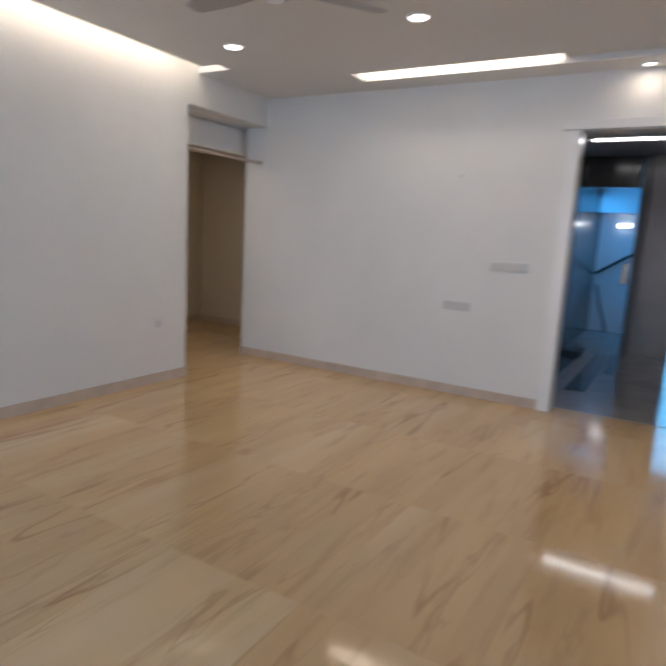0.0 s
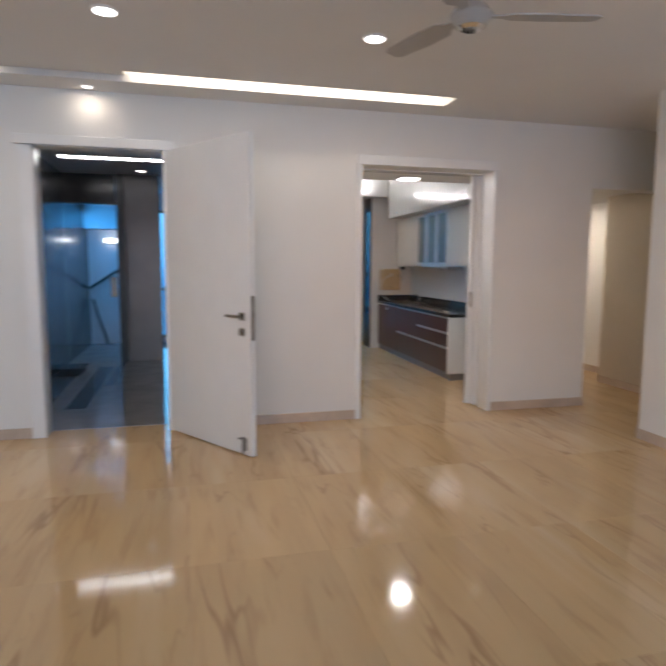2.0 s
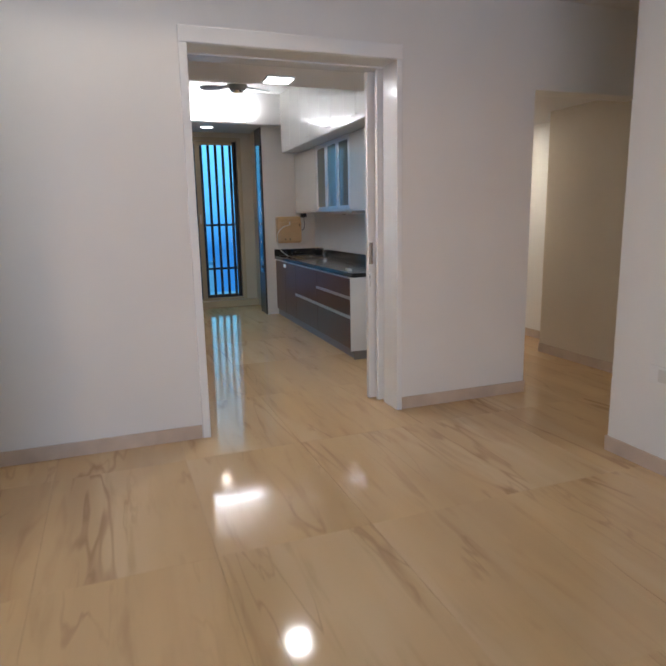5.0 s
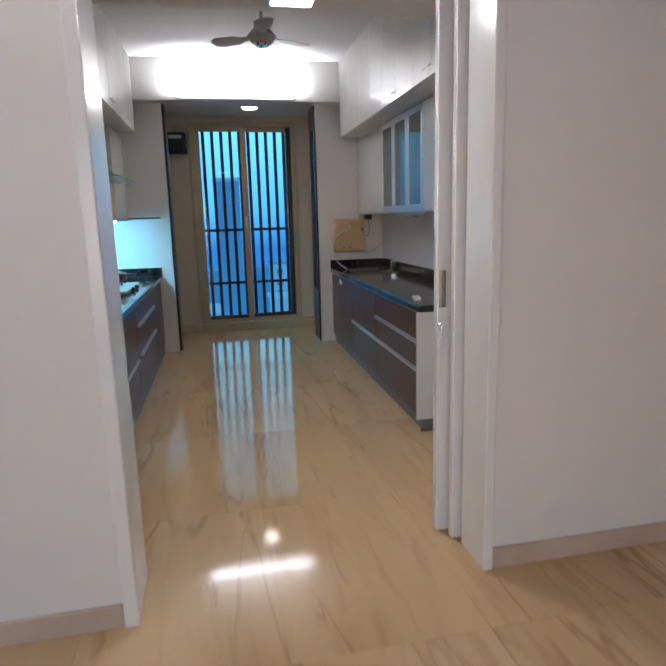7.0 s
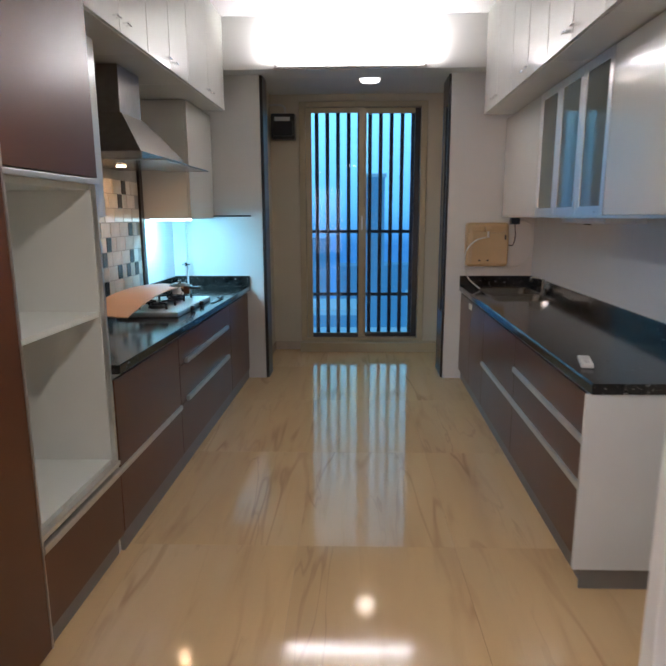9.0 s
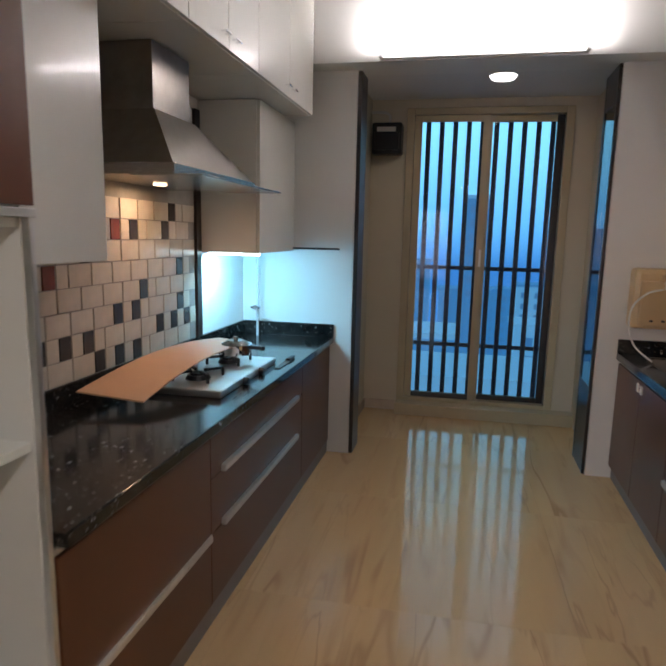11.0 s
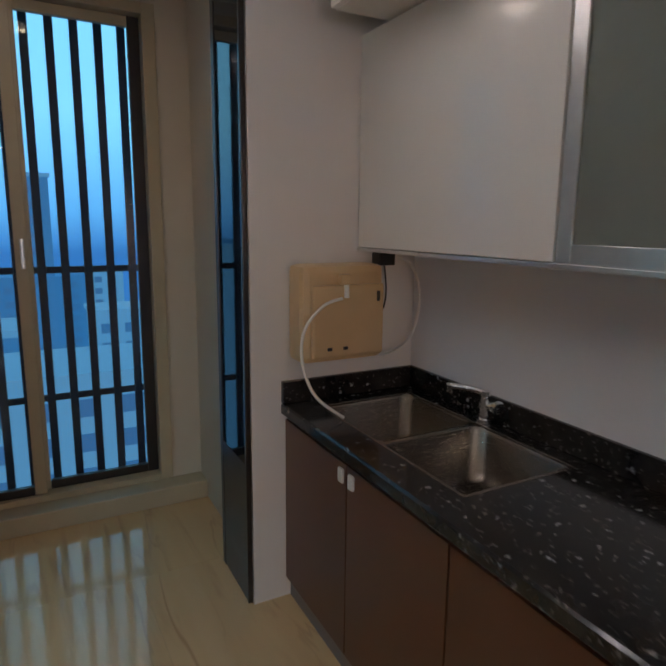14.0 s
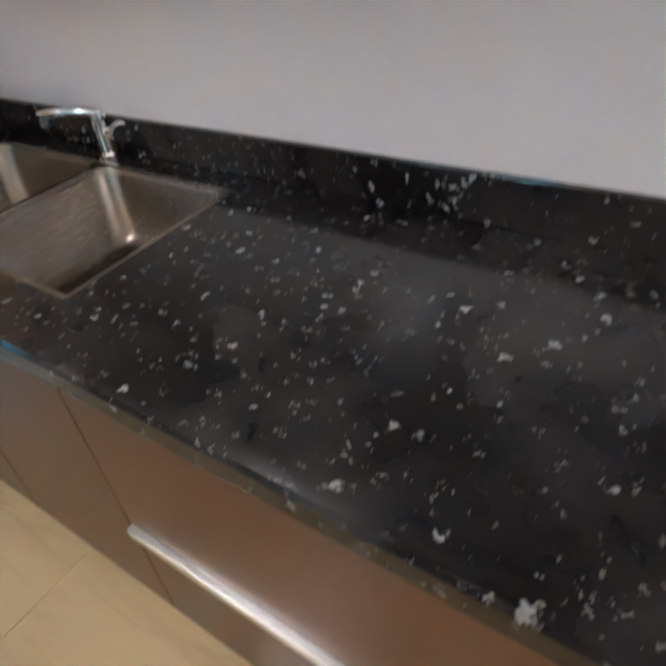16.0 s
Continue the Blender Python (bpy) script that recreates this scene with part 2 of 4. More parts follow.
LEDB = mat("blue_white_led", (1, 1, 1), 0.5, 0, 0.0, 1, emit=(0.6, 0.93, 1), estr=10.0)
LEDH = mat("hood_bulb", (1, 1, 1), 0.5, 0, 0.0, 1, emit=(1, 0.7, 0.42), estr=10.0)
# city and ground: dusk haze put in as blue emission over dark bases
CITYA = mat("glow_haze_facade", (0.02, 0.04, 0.07), 0.9, 0, 0.1, 0.2, emit=(0.035, 0.22, 0.50), estr=0.95)
CITYB = mat("glow_pale_roof", (0.04, 0.06, 0.09), 0.9, 0, 0.1, 0.2, emit=(0.10, 0.38, 0.66), estr=0.95)
CITYW = mat("glow_facade_window", (0.02, 0.04, 0.07), 0.5, 0, 0.1, 0.5, emit=(0.03, 0.18, 0.42), estr=0.95)
GROUND = mat("glow_haze_ground", (0.05, 0.09, 0.14), 0.9, 0, 0.3, 0.05, emit=(0.05, 0.22, 0.52), estr=1.0)


def dusk_backdrop():
    m = bpy.data.materials.new("dusk_sky")
    m.use_nodes = True
    n, l = m.node_tree.nodes, m.node_tree.links
    n.remove(n["Principled BSDF"])
    e, tc, sx, rp = n.new("ShaderNodeEmission"), n.new("ShaderNodeTexCoord"), n.new("ShaderNodeSeparateXYZ"), n.new("ShaderNodeValToRGB")
    l.new(tc.outputs["Generated"], sx.inputs[0])
    l.new(sx.outputs["Z"], rp.inputs[0])
    el = rp.color_ramp.elements
    el[0].position, el[0].color = 0.20, (0.03, 0.17, 0.45, 1)
    el[1].position, el[1].color = 0.40, (0.22, 0.70, 1.0, 1)
    k = rp.color_ramp.elements.new(0.262)
    k.color = (0.10, 0.42, 0.82, 1)
    e.inputs[1].default_value = 1.75
    l.new(rp.outputs[0], e.inputs[0])
    l.new(e.outputs[0], n["Material Output"].inputs[0])
    return m


DUSK = dusk_backdrop()

# ---- mesh helpers ----
SHEAR = 0.0


def box(bm, x0, x1, y0, y1, z0, z1, bev=0.0, m=None):
    r = bmesh.ops.create_cube(bm, size=1.0)
    vs = r["verts"]
    for v in vs:
        v.co = Vector(((x0 + x1) / 2 + v.co.x * (x1 - x0), (y0 + y1) / 2 + v.co.y * (y1 - y0), (z0 + z1) / 2 + v.co.z * (z1 - z0)))
    es = list({e for v in vs for e in v.link_edges})
    if bev:
        nv = bmesh.ops.bevel(bm, geom=es, offset=bev, segments=2, affect="EDGES", profile=0.6)
        vs = list(set(vs) & set(bm.verts)) + [v for v in nv["verts"]]
    if m:
        bmesh.ops.transform(bm, matrix=m, verts=list({v for v in vs if v.is_valid}))
    return bm


def bx(*a, **k):
    return box(bmesh.new(), *a, **k)


def cyl(bm, p, q, r, r2=None, seg=20):
    p, q = Vector(p), Vector(q)
    m = Matrix.Translation((p + q) / 2) @ (q - p).to_track_quat("Z", "Y").to_matrix().to_4x4()
    bmesh.ops.create_cone(bm, cap_ends=True, segments=seg, radius1=r, radius2=r if r2 is None else r2, depth=(q - p).length, matrix=m)
    return bm


def cy(*a, **k):
    return cyl(bmesh.new(), *a, **k)


def tube(pts, r, seg=10):
    """A round tube along a smooth line of points."""
    bm = bmesh.new()
    P = [Vector(p) for p in pts]
    line = []
    for i in range(len(P) - 1):
        a, b, c, d = P[max(i - 1, 0)], P[i], P[i + 1], P[min(i + 2, len(P) - 1)]
        for k in range(6):
            t = k / 6
            line.append(0.5 * (2 * b + (c - a) * t + (2 * a - 5 * b + 4 * c - d) * t * t + (3 * b - a - 3 * c + d) * t ** 3))
    line.append(P[-1])
    rings = []
    for i, p in enumerate(line):
        d = line[min(i + 1, len(line) - 1)] - line[max(i - 1, 0)]
        q = d.to_track_quat("Z", "Y")
        rings.append([bm.verts.new(p + q @ Vector((r * math.cos(2 * math.pi * s / seg), r * math.sin(2 * math.pi * s / seg), 0))) for s in range(seg)])
    for a, b in zip(rings, rings[1:]):
        for s in range(seg):
            bm.faces.new((a[s], a[(s + 1) % seg], b[(s + 1) % seg], b[s]))
    bm.faces.new(rings[0][::-1])
    bm.faces.new(rings[-1])
    return bm


def bend(bm):
    if SHEAR:
        for v in bm.verts:
            v.co.x += SHEAR * (v.co.y - 1.56)
    return bm


def finish(name, bm, material, smooth):
    bmesh.ops.recalc_face_normals(bm, faces=bm.faces)
    me = bpy.data.meshes.new(name)
    bm.to_mesh(me)
    bm.free()
    me.materials.append(material)
    if smooth:
        me.polygons.foreach_set("use_smooth", [True] * len(me.polygons))
    return new(name, me)


def part(name, bm, material, parent, label="", smooth=False):
    bend(bm)
    at = Vector(parent["at"])
    for v in bm.verts:
        v.co -= at
    o = finish(name, bm, material, smooth)
    o.parent = parent
    o["at"] = (0.0, 0.0, 0.0)
    o["at"] = tuple(at)
    return tagged(o, label)


def solid(name, bm, material, label, category="", kind="", group="", smooth=False):
    """A thing or piece of the setting that is one mesh."""
    return tagged(finish(name, bend(bm), material, smooth), label, category, group, kind)


def thing(name, at, label, category, group="", kind=""):
    o = new(name)
    a = Vector(at)
    a.x += SHEAR * (a.y - 1.56) if SHEAR else 0
    o.location = a
    o.empty_display_size = 0.1
    o["at"] = tuple(a)
    return tagged(o, label, category, group, kind)


def struct(name, bm, material, label):
    return solid(name, bm, material, label, name.split("_")[0], "structure")


# ---- structure: living room ----
floor_bm = box(bx(-9.2, 5.2, -9.2, 4.9, -0.12, -0.003), -0.5, 2.2, 4.9, 5.98, -0.12, -0.003)
floor = struct("floor", floor_bm, JOINT, "polished beige marble slabs with brown veins")
w = bmesh.new()
box(w, -6.416, -2.84, 0, 0.2, 0, 3.3)
box(w, -2.84, -1.77, 0, 0.2, 2.46, 3.3)
box(w, -1.77, -0.0, 0, 0.2, 0, 3.3)
box(w, 0.0, 1.37, 0, 0.2, 2.43, 3.3)
box(w, 1.37, 2.505, 0, 0.2, 0, 3.3)
box(w, -6.30, -6.12, -1.24, -0.003, 2.62, 3.3)
box(w, 2.505, 3.58, 0, 0.2, 2.30, 3.3)
struct("wall_front", w, WALL, "white painted living room wall with two openings")
struct("wall_left", bx(-6.31, -6.11, -9.0, -1.243, 0, 3.3), WALL, "plain white painted living room wall")
struct("wall_right", bx(2.19, 2.39, -9.0, -1.19, 0, 3.3), WALL, "plain white painted living room wall")
w = bmesh.new()
box(w, -6.31, -4.6, -9.2, -9.0, 0, 3.3)
box(w, 0.6, 2.39, -9.2, -9.0, 0, 3.3)
box(w, -4.6, 0.6, -9.2, -9.0, 2.55, 3.3)
box(w, -4.6, 0.6, -9.2, -9.0, 0, 0.12)
struct("wall_back", w, WALL, "white wall around a wide window opening")
c = bmesh.new()
SX0, SX1, SY0, SY1 = -4.74, 0.66, -0.60, -0.33
box(c, -5.74, 4.2, -9.2, SY0, 2.92, 3.30)
box(c, -5.93, -5.74, -9.2, -1.27, 2.92, 3.30)
box(c, -6.31, -5.74, -1.10, SY0, 2.92, 3.30)
box(c, -6.31, -5.93, -9.2, -8.2, 2.92, 3.30)
box(c, -6.31, -5.93, -8.2, -1.27, 3.06, 3.30)
box(c, -6.31, -5.74, -1.27, -1.10, 3.04, 3.30)
box(c, -6.31, 4.2, SY1, 0.0, 2.92, 3.30)
box(c, -6.31, SX0, SY0, SY1, 2.92, 3.30)
box(c, SX1, 4.2, SY0, SY1, 2.92, 3.30)
box(c, SX0, SX1, SY0, SY1, 3.04, 3.30)
box(c, -2.95, -2.06, SY0, SY1, 2.97, 3.04)
struct("ceiling", c, CEIL, "white false ceiling with recessed light slots")
w = bmesh.new()
box(w, -8.6, -6.31, -1.443, -1.243, 0, 3.3)
box(w, -8.8, -8.6, -1.443, 1.8, 0, 3.3)
box(w, -8.6, -6.30, 1.6, 1.8, 0, 3.3)
box(w, -6.416, -6.216, 0.2, 1.6, 0, 3.3)
struct("wall_corridor", w, BEIGEW, "beige painted walls of a side corridor")
w = bmesh.new()
box(w, -8.58, -6.32, -1.242, 1.6, 2.62, 2.7)
struct("ceiling_corridor", w, CEIL, "plain white corridor ceiling")
w = bmesh.new()
box(w, 3.58, 3.78, -1.4, 1.10, 0, 3.3)
box(w, 2.39, 3.58, -1.4, -1.2, 0, 3.3)
struct("wall_passage", w, BEIGEW, "beige painted passage wall")
w = bmesh.new()
box(w, 3.78, 4.2, 0.9, 1.10, 0, 3.3)
box(w, 4.0, 4.2, 1.10, 3.0, 0, 3.3)
box(w, 2.62, 4.2, 3.0, 3.2, 0, 3.3)
struct("wall_passage_end", w, WALL, "white painted end of the passage")
struct("ceiling_passage", bx(2.40, 4.2, 0.2, 3.2, 2.37, 2.5), CEIL, "plain white passage ceiling")


def skirting(name, runs, h=0.092):
    b = bmesh.new()
    for r in runs:
        box(b, r[0], r[1], r[2], r[3], 0.0, h, 0.004)
    struct(name, b, SKIRT, "low beige marble skirting along the wall")


skirting("baseboard", [(-6.40, -2.935, -0.012, -0.0005), (-1.72, -0.052, -0.012, -0.0005), (1.412, 2.505, -0.012, -0.0005), (2.505, 2.517, -0.012, 0.2)])
skirting("baseboard_left", [(-6.1095, -6.098, -9.0, -1.243), (-6.31, -6.098, -1.243, -1.231)])
skirting("baseboard_right", [(2.178, 2.1895, -9.0, -1.19), (2.178, 2.39, -1.19, -1.178)])
skirting("baseboard_passage", [(3.567, 3.5795, -1.2, 1.10), (3.988, 3.9995, 1.11, 3.0)])
skirting("baseboard_corridor", [(-8.5995, -8.587, -1.243, 1.6), (-8.58, -6.42, 1.588, 1.5995)])

# window behind the walker
win = thing("window_1", (-2, -9.1, 0.12), "wide white framed living room window", "window", kind="structure")
for x0, x1 in ((-4.6, -4.52), (-2.04, -1.96), (0.52, 0.6)):
    part("window_frame", bx(x0, x1, -9.16, -9.06, 0.12, 2.55, 0.005), TRIM, win)
for z0 in (0.12, 2.47):
    part("window_frame", bx(-4.52, 0.52, -9.15, -9.07, z0, z0 + 0.08, 0.005), TRIM, win)
for x0, x1 in ((-4.52, -2.04), (-1.96, 0.52)):
    p = part("pane", bx(x0, x1, -9.115, -9.105, 0.2, 2.47), PANE, win)
    p.visible_shadow = False

# main door frame and leaf
df = thing("door_frame", (-2.3, 0, 0), "white painted main door frame with a projecting head", "door frame")
part("jamb", bx(-2.93, -2.82, -0.022, 0.215, 0, 2.46, 0.006), TRIM, df)
part("jamb", bx(-1.80, -1.715, -0.022, 0.215, 0, 2.46, 0.006), TRIM, df)
part("head", bx(-2.965, -1.70, -0.04, 0.215, 2.463, 2.545, 0.008), TRIM, df)
ang = math.atan2(-0.972, 0.634)
leafm = Matrix.Translation((-1.794, 0.0, 0)) @ Matrix.Rotation(ang, 4, "Z")
door = thing("door_1", (-1.794, 0, 0), "white flush main door standing open", "door", kind="structure")


def dpart(name, bm, material, parent=door, label="", smooth=False):
    bmesh.ops.transform(bm, matrix=leafm, verts=bm.verts)
    return part(name, bm, material, parent, label, smooth)


leaf = dpart("leaf", bx(0, 1.16, 0.0, 0.045, 0.012, 2.463, 0.003), TRIM)
dpart("lock_plate", bx(1.158, 1.164, 0.008, 0.038, 0.92, 1.26, 0.002), STEEL)
h = bmesh.new()
cyl(h, (1.06, 0.0, 1.10), (1.06, -0.05, 1.10), 0.011)
box(h, 0.92, 1.075, -0.062, -0.044, 1.09, 1.112, 0.006)
box(h, 1.03, 1.09, -0.009, 0.001, 1.07, 1.13, 0.004)
dpart("door_handle", h, STEEL, label="brushed steel lever handle")
h = bmesh.new()
box(h, 1.03, 1.09, -0.009, 0.001, 0.95, 1.01, 0.004)
cyl(h, (1.06, -0.008, 0.98), (1.06, -0.016, 0.98), 0.012)
dpart("keyhole_plate", h, STEEL)
h = bmesh.new()
box(h, 1.16, 1.175, 0.01, 0.035, 1.10, 1.13, 0.003)
dpart("latch", h, STEEL)
h = bmesh.new()
cyl(h, (1.08, -0.02, 0.03), (1.08, -0.02, 0.16), 0.011)
box(h, 1.055, 1.105, -0.012, 0.001, 0.05, 0.15, 0.003)
cyl(h, (1.08, -0.02, 0.15), (1.055, -0.05, 0.15), 0.007)
dpart("door_stop", h, PLINTH, label="dark steel foot bolt")

# kitchen opening trim and pocket door
tr = thing("opening_trim", (0.7, 0, 0), "white trim around the kitchen opening", "door frame")
part("jamb", bx(-0.047, 0.003, -0.018, 0.314, 0, 2.43, 0.006), TRIM, tr)
part("jamb", bx(1.367, 1.410, -0.018, 0.205, 0, 2.43, 0.006), TRIM, tr)
part("head", bx(-0.047, 1.410, -0.018, 0.205, 2.432, 2.525, 0.006), TRIM, tr)
sd = thing("sliding_door", (1.8, 0.3, 0), "white sliding pocket door leaves pushed open", "door")
la = part("leaf", bx(1.335, 2.3, 0.235, 0.275, 0.012, 2.42, 0.004), TRIM, sd)
lb = part("leaf", bx(1.292, 2.3, 0.315, 0.358, 0.012, 2.42, 0.004), TRIM, sd)
part("lock_plate", bx(1.30, 1.328, 0.308, 0.316, 1.06, 1.22, 0.003), STEEL, sd)
k = bmesh.new()
cyl(k, (1.302, 0.314, 0.985), (1.302, 0.296, 0.985), 0.011)
box(k, 1.299, 1.305, 0.292, 0.304, 0.955, 0.99, 0.001)
bmesh.ops.create_cone(k, cap_ends=False, segments=16, radius1=0.012, radius2=0.012, depth=0.003, matrix=Matrix.Translation((1.302, 0.297, 0.945)) @ Matrix.Rotation(radians(90), 4, "X"))
box(k, 1.300, 1.304, 0.295, 0.299, 0.89, 0.935, 0.001)
part("key", k, CHROME, sd, "chrome key hanging in its lock")
part("track", bx(0.004, 2.3, 0.21, 0.37, 2.422, 2.50, 0.004), TRIM, sd)

# switches and sockets


def plate(x, z, wdt, hgt, label, n):
    t = thing("switch_plate", (x, -0.001, z - hgt / 2), label, "switch")
    part("frame", bx(x - wdt / 2, x + wdt / 2, -0.011, 0.0, z - hgt / 2, z + hgt / 2, 0.004), GREYPLATE, t)
    for i in range(n):
        x0 = x - wdt / 2 + 0.012 + i * (wdt - 0.024) / n
        part("rocker", bx(x0 + 0.002, x0 + (wdt - 0.024) / n - 0.002, -0.015, -0.010, z - hgt / 2 + 0.014, z + hgt / 2 - 0.014, 0.002), GREYPLATE, t)


plate(-3.30, 1.276, 0.34, 0.085, "long grey switch plate on the white wall", 8)
plate(-3.77, 0.871, 0.27, 0.085, "grey socket plate low on the white wall", 5)
for name, x, y, z in (("wall_socket", -6.105, -1.61, 0.566), ("wall_socket", 2.183, -1.55, 0.544)):
    s = thing(name, (x, y, z - 0.05), "pale socket plate set low on the wall", "socket")
    part("plate", bx(x - 0.006, x + 0.006, y - 0.10, y + 0.10, z - 0.05, z + 0.05, 0.004), TRIM, s)
    part("socket_face", bx(x - 0.008, x + 0.008, y - 0.04, y + 0.04, z - 0.035, z + 0.035, 0.003), GREYPLATE, s)
solid("wall_hook", cy((-3.828, 0.0, 2.089), (-3.828, -0.02, 2.089), 0.012), GREYPLATE, "tiny grey hook on the white wall", "hook")


# ceiling lights
def downlight(x, y, z, r):
    t = thing("downlight", (x, y, z - 0.02), "round recessed white ceiling downlight", "ceiling light", "downlights in the ceiling")
    b = bmesh.new()
    cyl(b, (x, y, z - 0.001), (x, y, z - 0.012), r * 1.25, r * 1.05, 32)
    part("rim", b, TRIM, t)
    part("lens", cy((x, y, z - 0.0125), (x, y, z - 0.016), r, r * 0.9, 28), LENS, t)


# includes fittings for the two added, unseen lights at y -7.4
for dx, dy in DOWN:
    downlight(dx, dy, 2.92, 0.062)
downlight(-2.36, -0.15, 2.92, 0.035)
# unseen fitting added to go with the passage fill
downlight(3.3, 1.9, 2.37, 0.05)
for x0, x1, y0, y1 in ((-4.70, -2.96, -0.44, -0.345), (-2.04, 0.62, -0.44, -0.345), (-6.09, -5.76, -1.25, -1.12)):
    t = thing("cove_light", ((x0 + x1) / 2, (y0 + y1) / 2, 3.02), "warm led strip in a ceiling slot", "strip light")
    part("strip", bx(x0, x1, y0, y1, 3.02, 3.039), LEDW, t)


def fan(x, y, z, ztop, spin, rad, group):
    t = thing("ceiling_fan", (x, y, z), "grey three bladed ceiling fan at rest", "ceiling fan", group)
    part("rod", cy((x, y, z + 0.05), (x, y, ztop - 0.001), 0.012), FANP, t)
    part("canopy", cy((x, y, ztop - 0.08), (x, y, ztop - 0.002), 0.03, 0.065, 24), FANP, t, smooth=False)
    part("motor", cyl(cyl(bmesh.new(), (x, y, z - 0.05), (x, y, z), 0.07, 0.105, 28), (x, y, z), (x, y, z + 0.06), 0.105, 0.05, 28), FANP, t)
    part("cap", cy((x, y, z - 0.065), (x, y, z - 0.05), 0.045, 0.06, 24), CHROME, t)
    for i in range(3):
        b = bmesh.new()
        m = Matrix.Translation((x, y, z)) @ Matrix.Rotation(radians(spin + 120 * i), 4, "Z") @ Matrix.Rotation(radians(9), 4, "X")
        vs = []
        for u, hw in ((0.09, 0.022), (0.16, 0.03), (0.2, 0.06), (0.35, 0.068), (rad - 0.03, 0.055), (rad, 0.035)):
            vs.append([b.verts.new(m @ Vector((u, s * hw, q))) for s in (-1, 1) for q in (-0.003, 0.003)])
        for a, c2 in zip(vs, vs[1:]):
            for i0, i1 in ((0, 1), (1, 3), (3, 2), (2, 0)):
                b.faces.new((a[i0], a[i1], c2[i1], c2[i0]))
        b.faces.new((vs[0][0], vs[0][1], vs[0][3], vs[0][2]))
        b.faces.new((vs[-1][0], vs[-1][1], vs[-1][3], vs[-1][2]))
        part("blade", b, FANP, t)


fan(-3.85, -2.95, 2.68, 2.92, 55, 0.62, "living room fans")
fan(-0.28, -2.7, 2.68, 2.92, 108, 0.62, "living room fans")
rodt = thing("curtain_rod", (-6.2, -0.6, 2.23), "thin pale tension rod across the corridor", "curtain rod")
part("rod", cy((-6.21, -1.24, 2.235), (-6.21, -0.002, 2.235), 0.014), SKIRT, rodt)
part("end_cap", cy((-6.21, -0.03, 2.235), (-6.21, -0.001, 2.235), 0.02), SKIRT, rodt)
fr = thing("corridor_door_frame", (-6.5, -0.6, 0), "white painted frame at the corridor mouth", "door frame")
part("head", bx(-6.62, -6.50, -1.24, 0.5, 2.33, 2.61, 0.006), TRIM, fr)
part("jamb", bx(-6.62, -6.42, -1.24, -1.12, 0, 2.33, 0.006), TRIM, fr)

# ---- lobby beyond the main door ----
w = bmesh.new()
box(w, -3.55, -3.35, 0.2, 6.5, 0, 2.82)
box(w, -3.35, -2.62, 4.1, 4.25, 2.38, 2.82)
struct("wall_lobby", w, STONE, "dark polished stone lobby wall")
struct("wall_lobby_right", bx(-1.35, -1.20, 0.2, 6.5, 0, 2.82), STONE, "dark polished stone lobby wall")
w = bmesh.new()
box(w, -3.35, -2.10, 6.35, 6.5, 0, 2.82)
box(w, -1.50, -1.35, 6.35, 6.5, 0, 2.82)
box(w, -2.10, -1.50, 6.35, 6.5, 0, 0.1)
box(w, -2.10, -1.50, 6.35, 6.5, 2.5, 2.82)
struct("wall_stair", w, WALL, "plain stairwell wall in blue dusk light")
struct("trim_stair_soffit", bx(-3.35, -2.62, 5.9, 6.349, 2.12, 2.819), CEIL, "grey soffit over the stair landing")
wn3 = thing("window_3", (-1.8, 6.4, 0.1), "tall narrow lobby window in blue dusk light", "window", kind="structure")
for x0, x1 in ((-2.098, -2.06), (-1.54, -1.502)):
    part("window_frame", bx(x0, x1, 6.36, 6.42, 0.102, 2.498, 0.004), DFRAME, wn3)
for z0 in (0.102, 1.0, 2.46):
    part("window_frame", bx(-2.06, -1.54, 6.365, 6.415, z0, z0 + 0.038, 0.004), DFRAME, wn3)
lw = thing("wall_lamp", (-2.95, 6.33, 1.88), "small white bulkhead lamp on the stair wall", "wall lamp")
part("base", bx(-3.07, -2.83, 6.325, 6.349, 1.87, 1.98, 0.01), TRIM, lw)
part("diffuser", bx(-3.06, -2.84, 6.27, 6.326, 1.885, 1.965, 0.02), LENS, lw)
struct("floor_lobby", bx(-3.35, -1.35, 0.2, 6.35, -0.0, 0.004), LOBFLOOR, "pale stone lobby floor")
struct("ceiling_lobby", bx(-3.55, -1.20, 0.2, 6.5, 2.82, 2.95), CEIL, "grey lobby ceiling")
pl = thing("stone_pillar", (-2.3, 4.2, 0), "taupe stone clad lobby pillar", "pillar")
part("shaft", bx(-2.48, -1.98, 4.05, 4.5, 0.004, 2.82, 0.006), PILSTONE, pl)
part("dark_edge", bx(-2.60, -2.483, 4.03, 4.3, 0.004, 2.82, 0.004), DFRAME, pl)
b = bmesh.new()
box(b, -3.34, -3.05, 0.22, 4.0, 0.004, 0.008)
box(b, -2.62, -2.52, 2.2, 4.0, 0.004, 0.0085)
box(b, -2.86, -2.66, 1.0, 3.6, 0.004, 0.008)
struct("trim_lobby_floor", b, STONE, "dark stone border inlaid in the lobby floor")
dm = thing("doormat", (-3.2, 3.2, 0.008), "black doormat on the lobby floor", "doormat")
part("pile", bx(-3.32, -3.02, 2.9, 3.45, 0.009, 0.022, 0.004), MATM, dm)
gl = thing("glass_door", (-3.0, 4.12, 0), "frameless glass lobby door to the stairs", "door")
gp = part("pane", bx(-3.34, -2.63, 4.13, 4.142, 0.01, 2.37), PANE, gl)
gp.visible_shadow = False
part("patch_fitting", bx(-2.72, -2.63, 4.12, 4.152, 1.0, 1.3, 0.003), STEEL, gl)
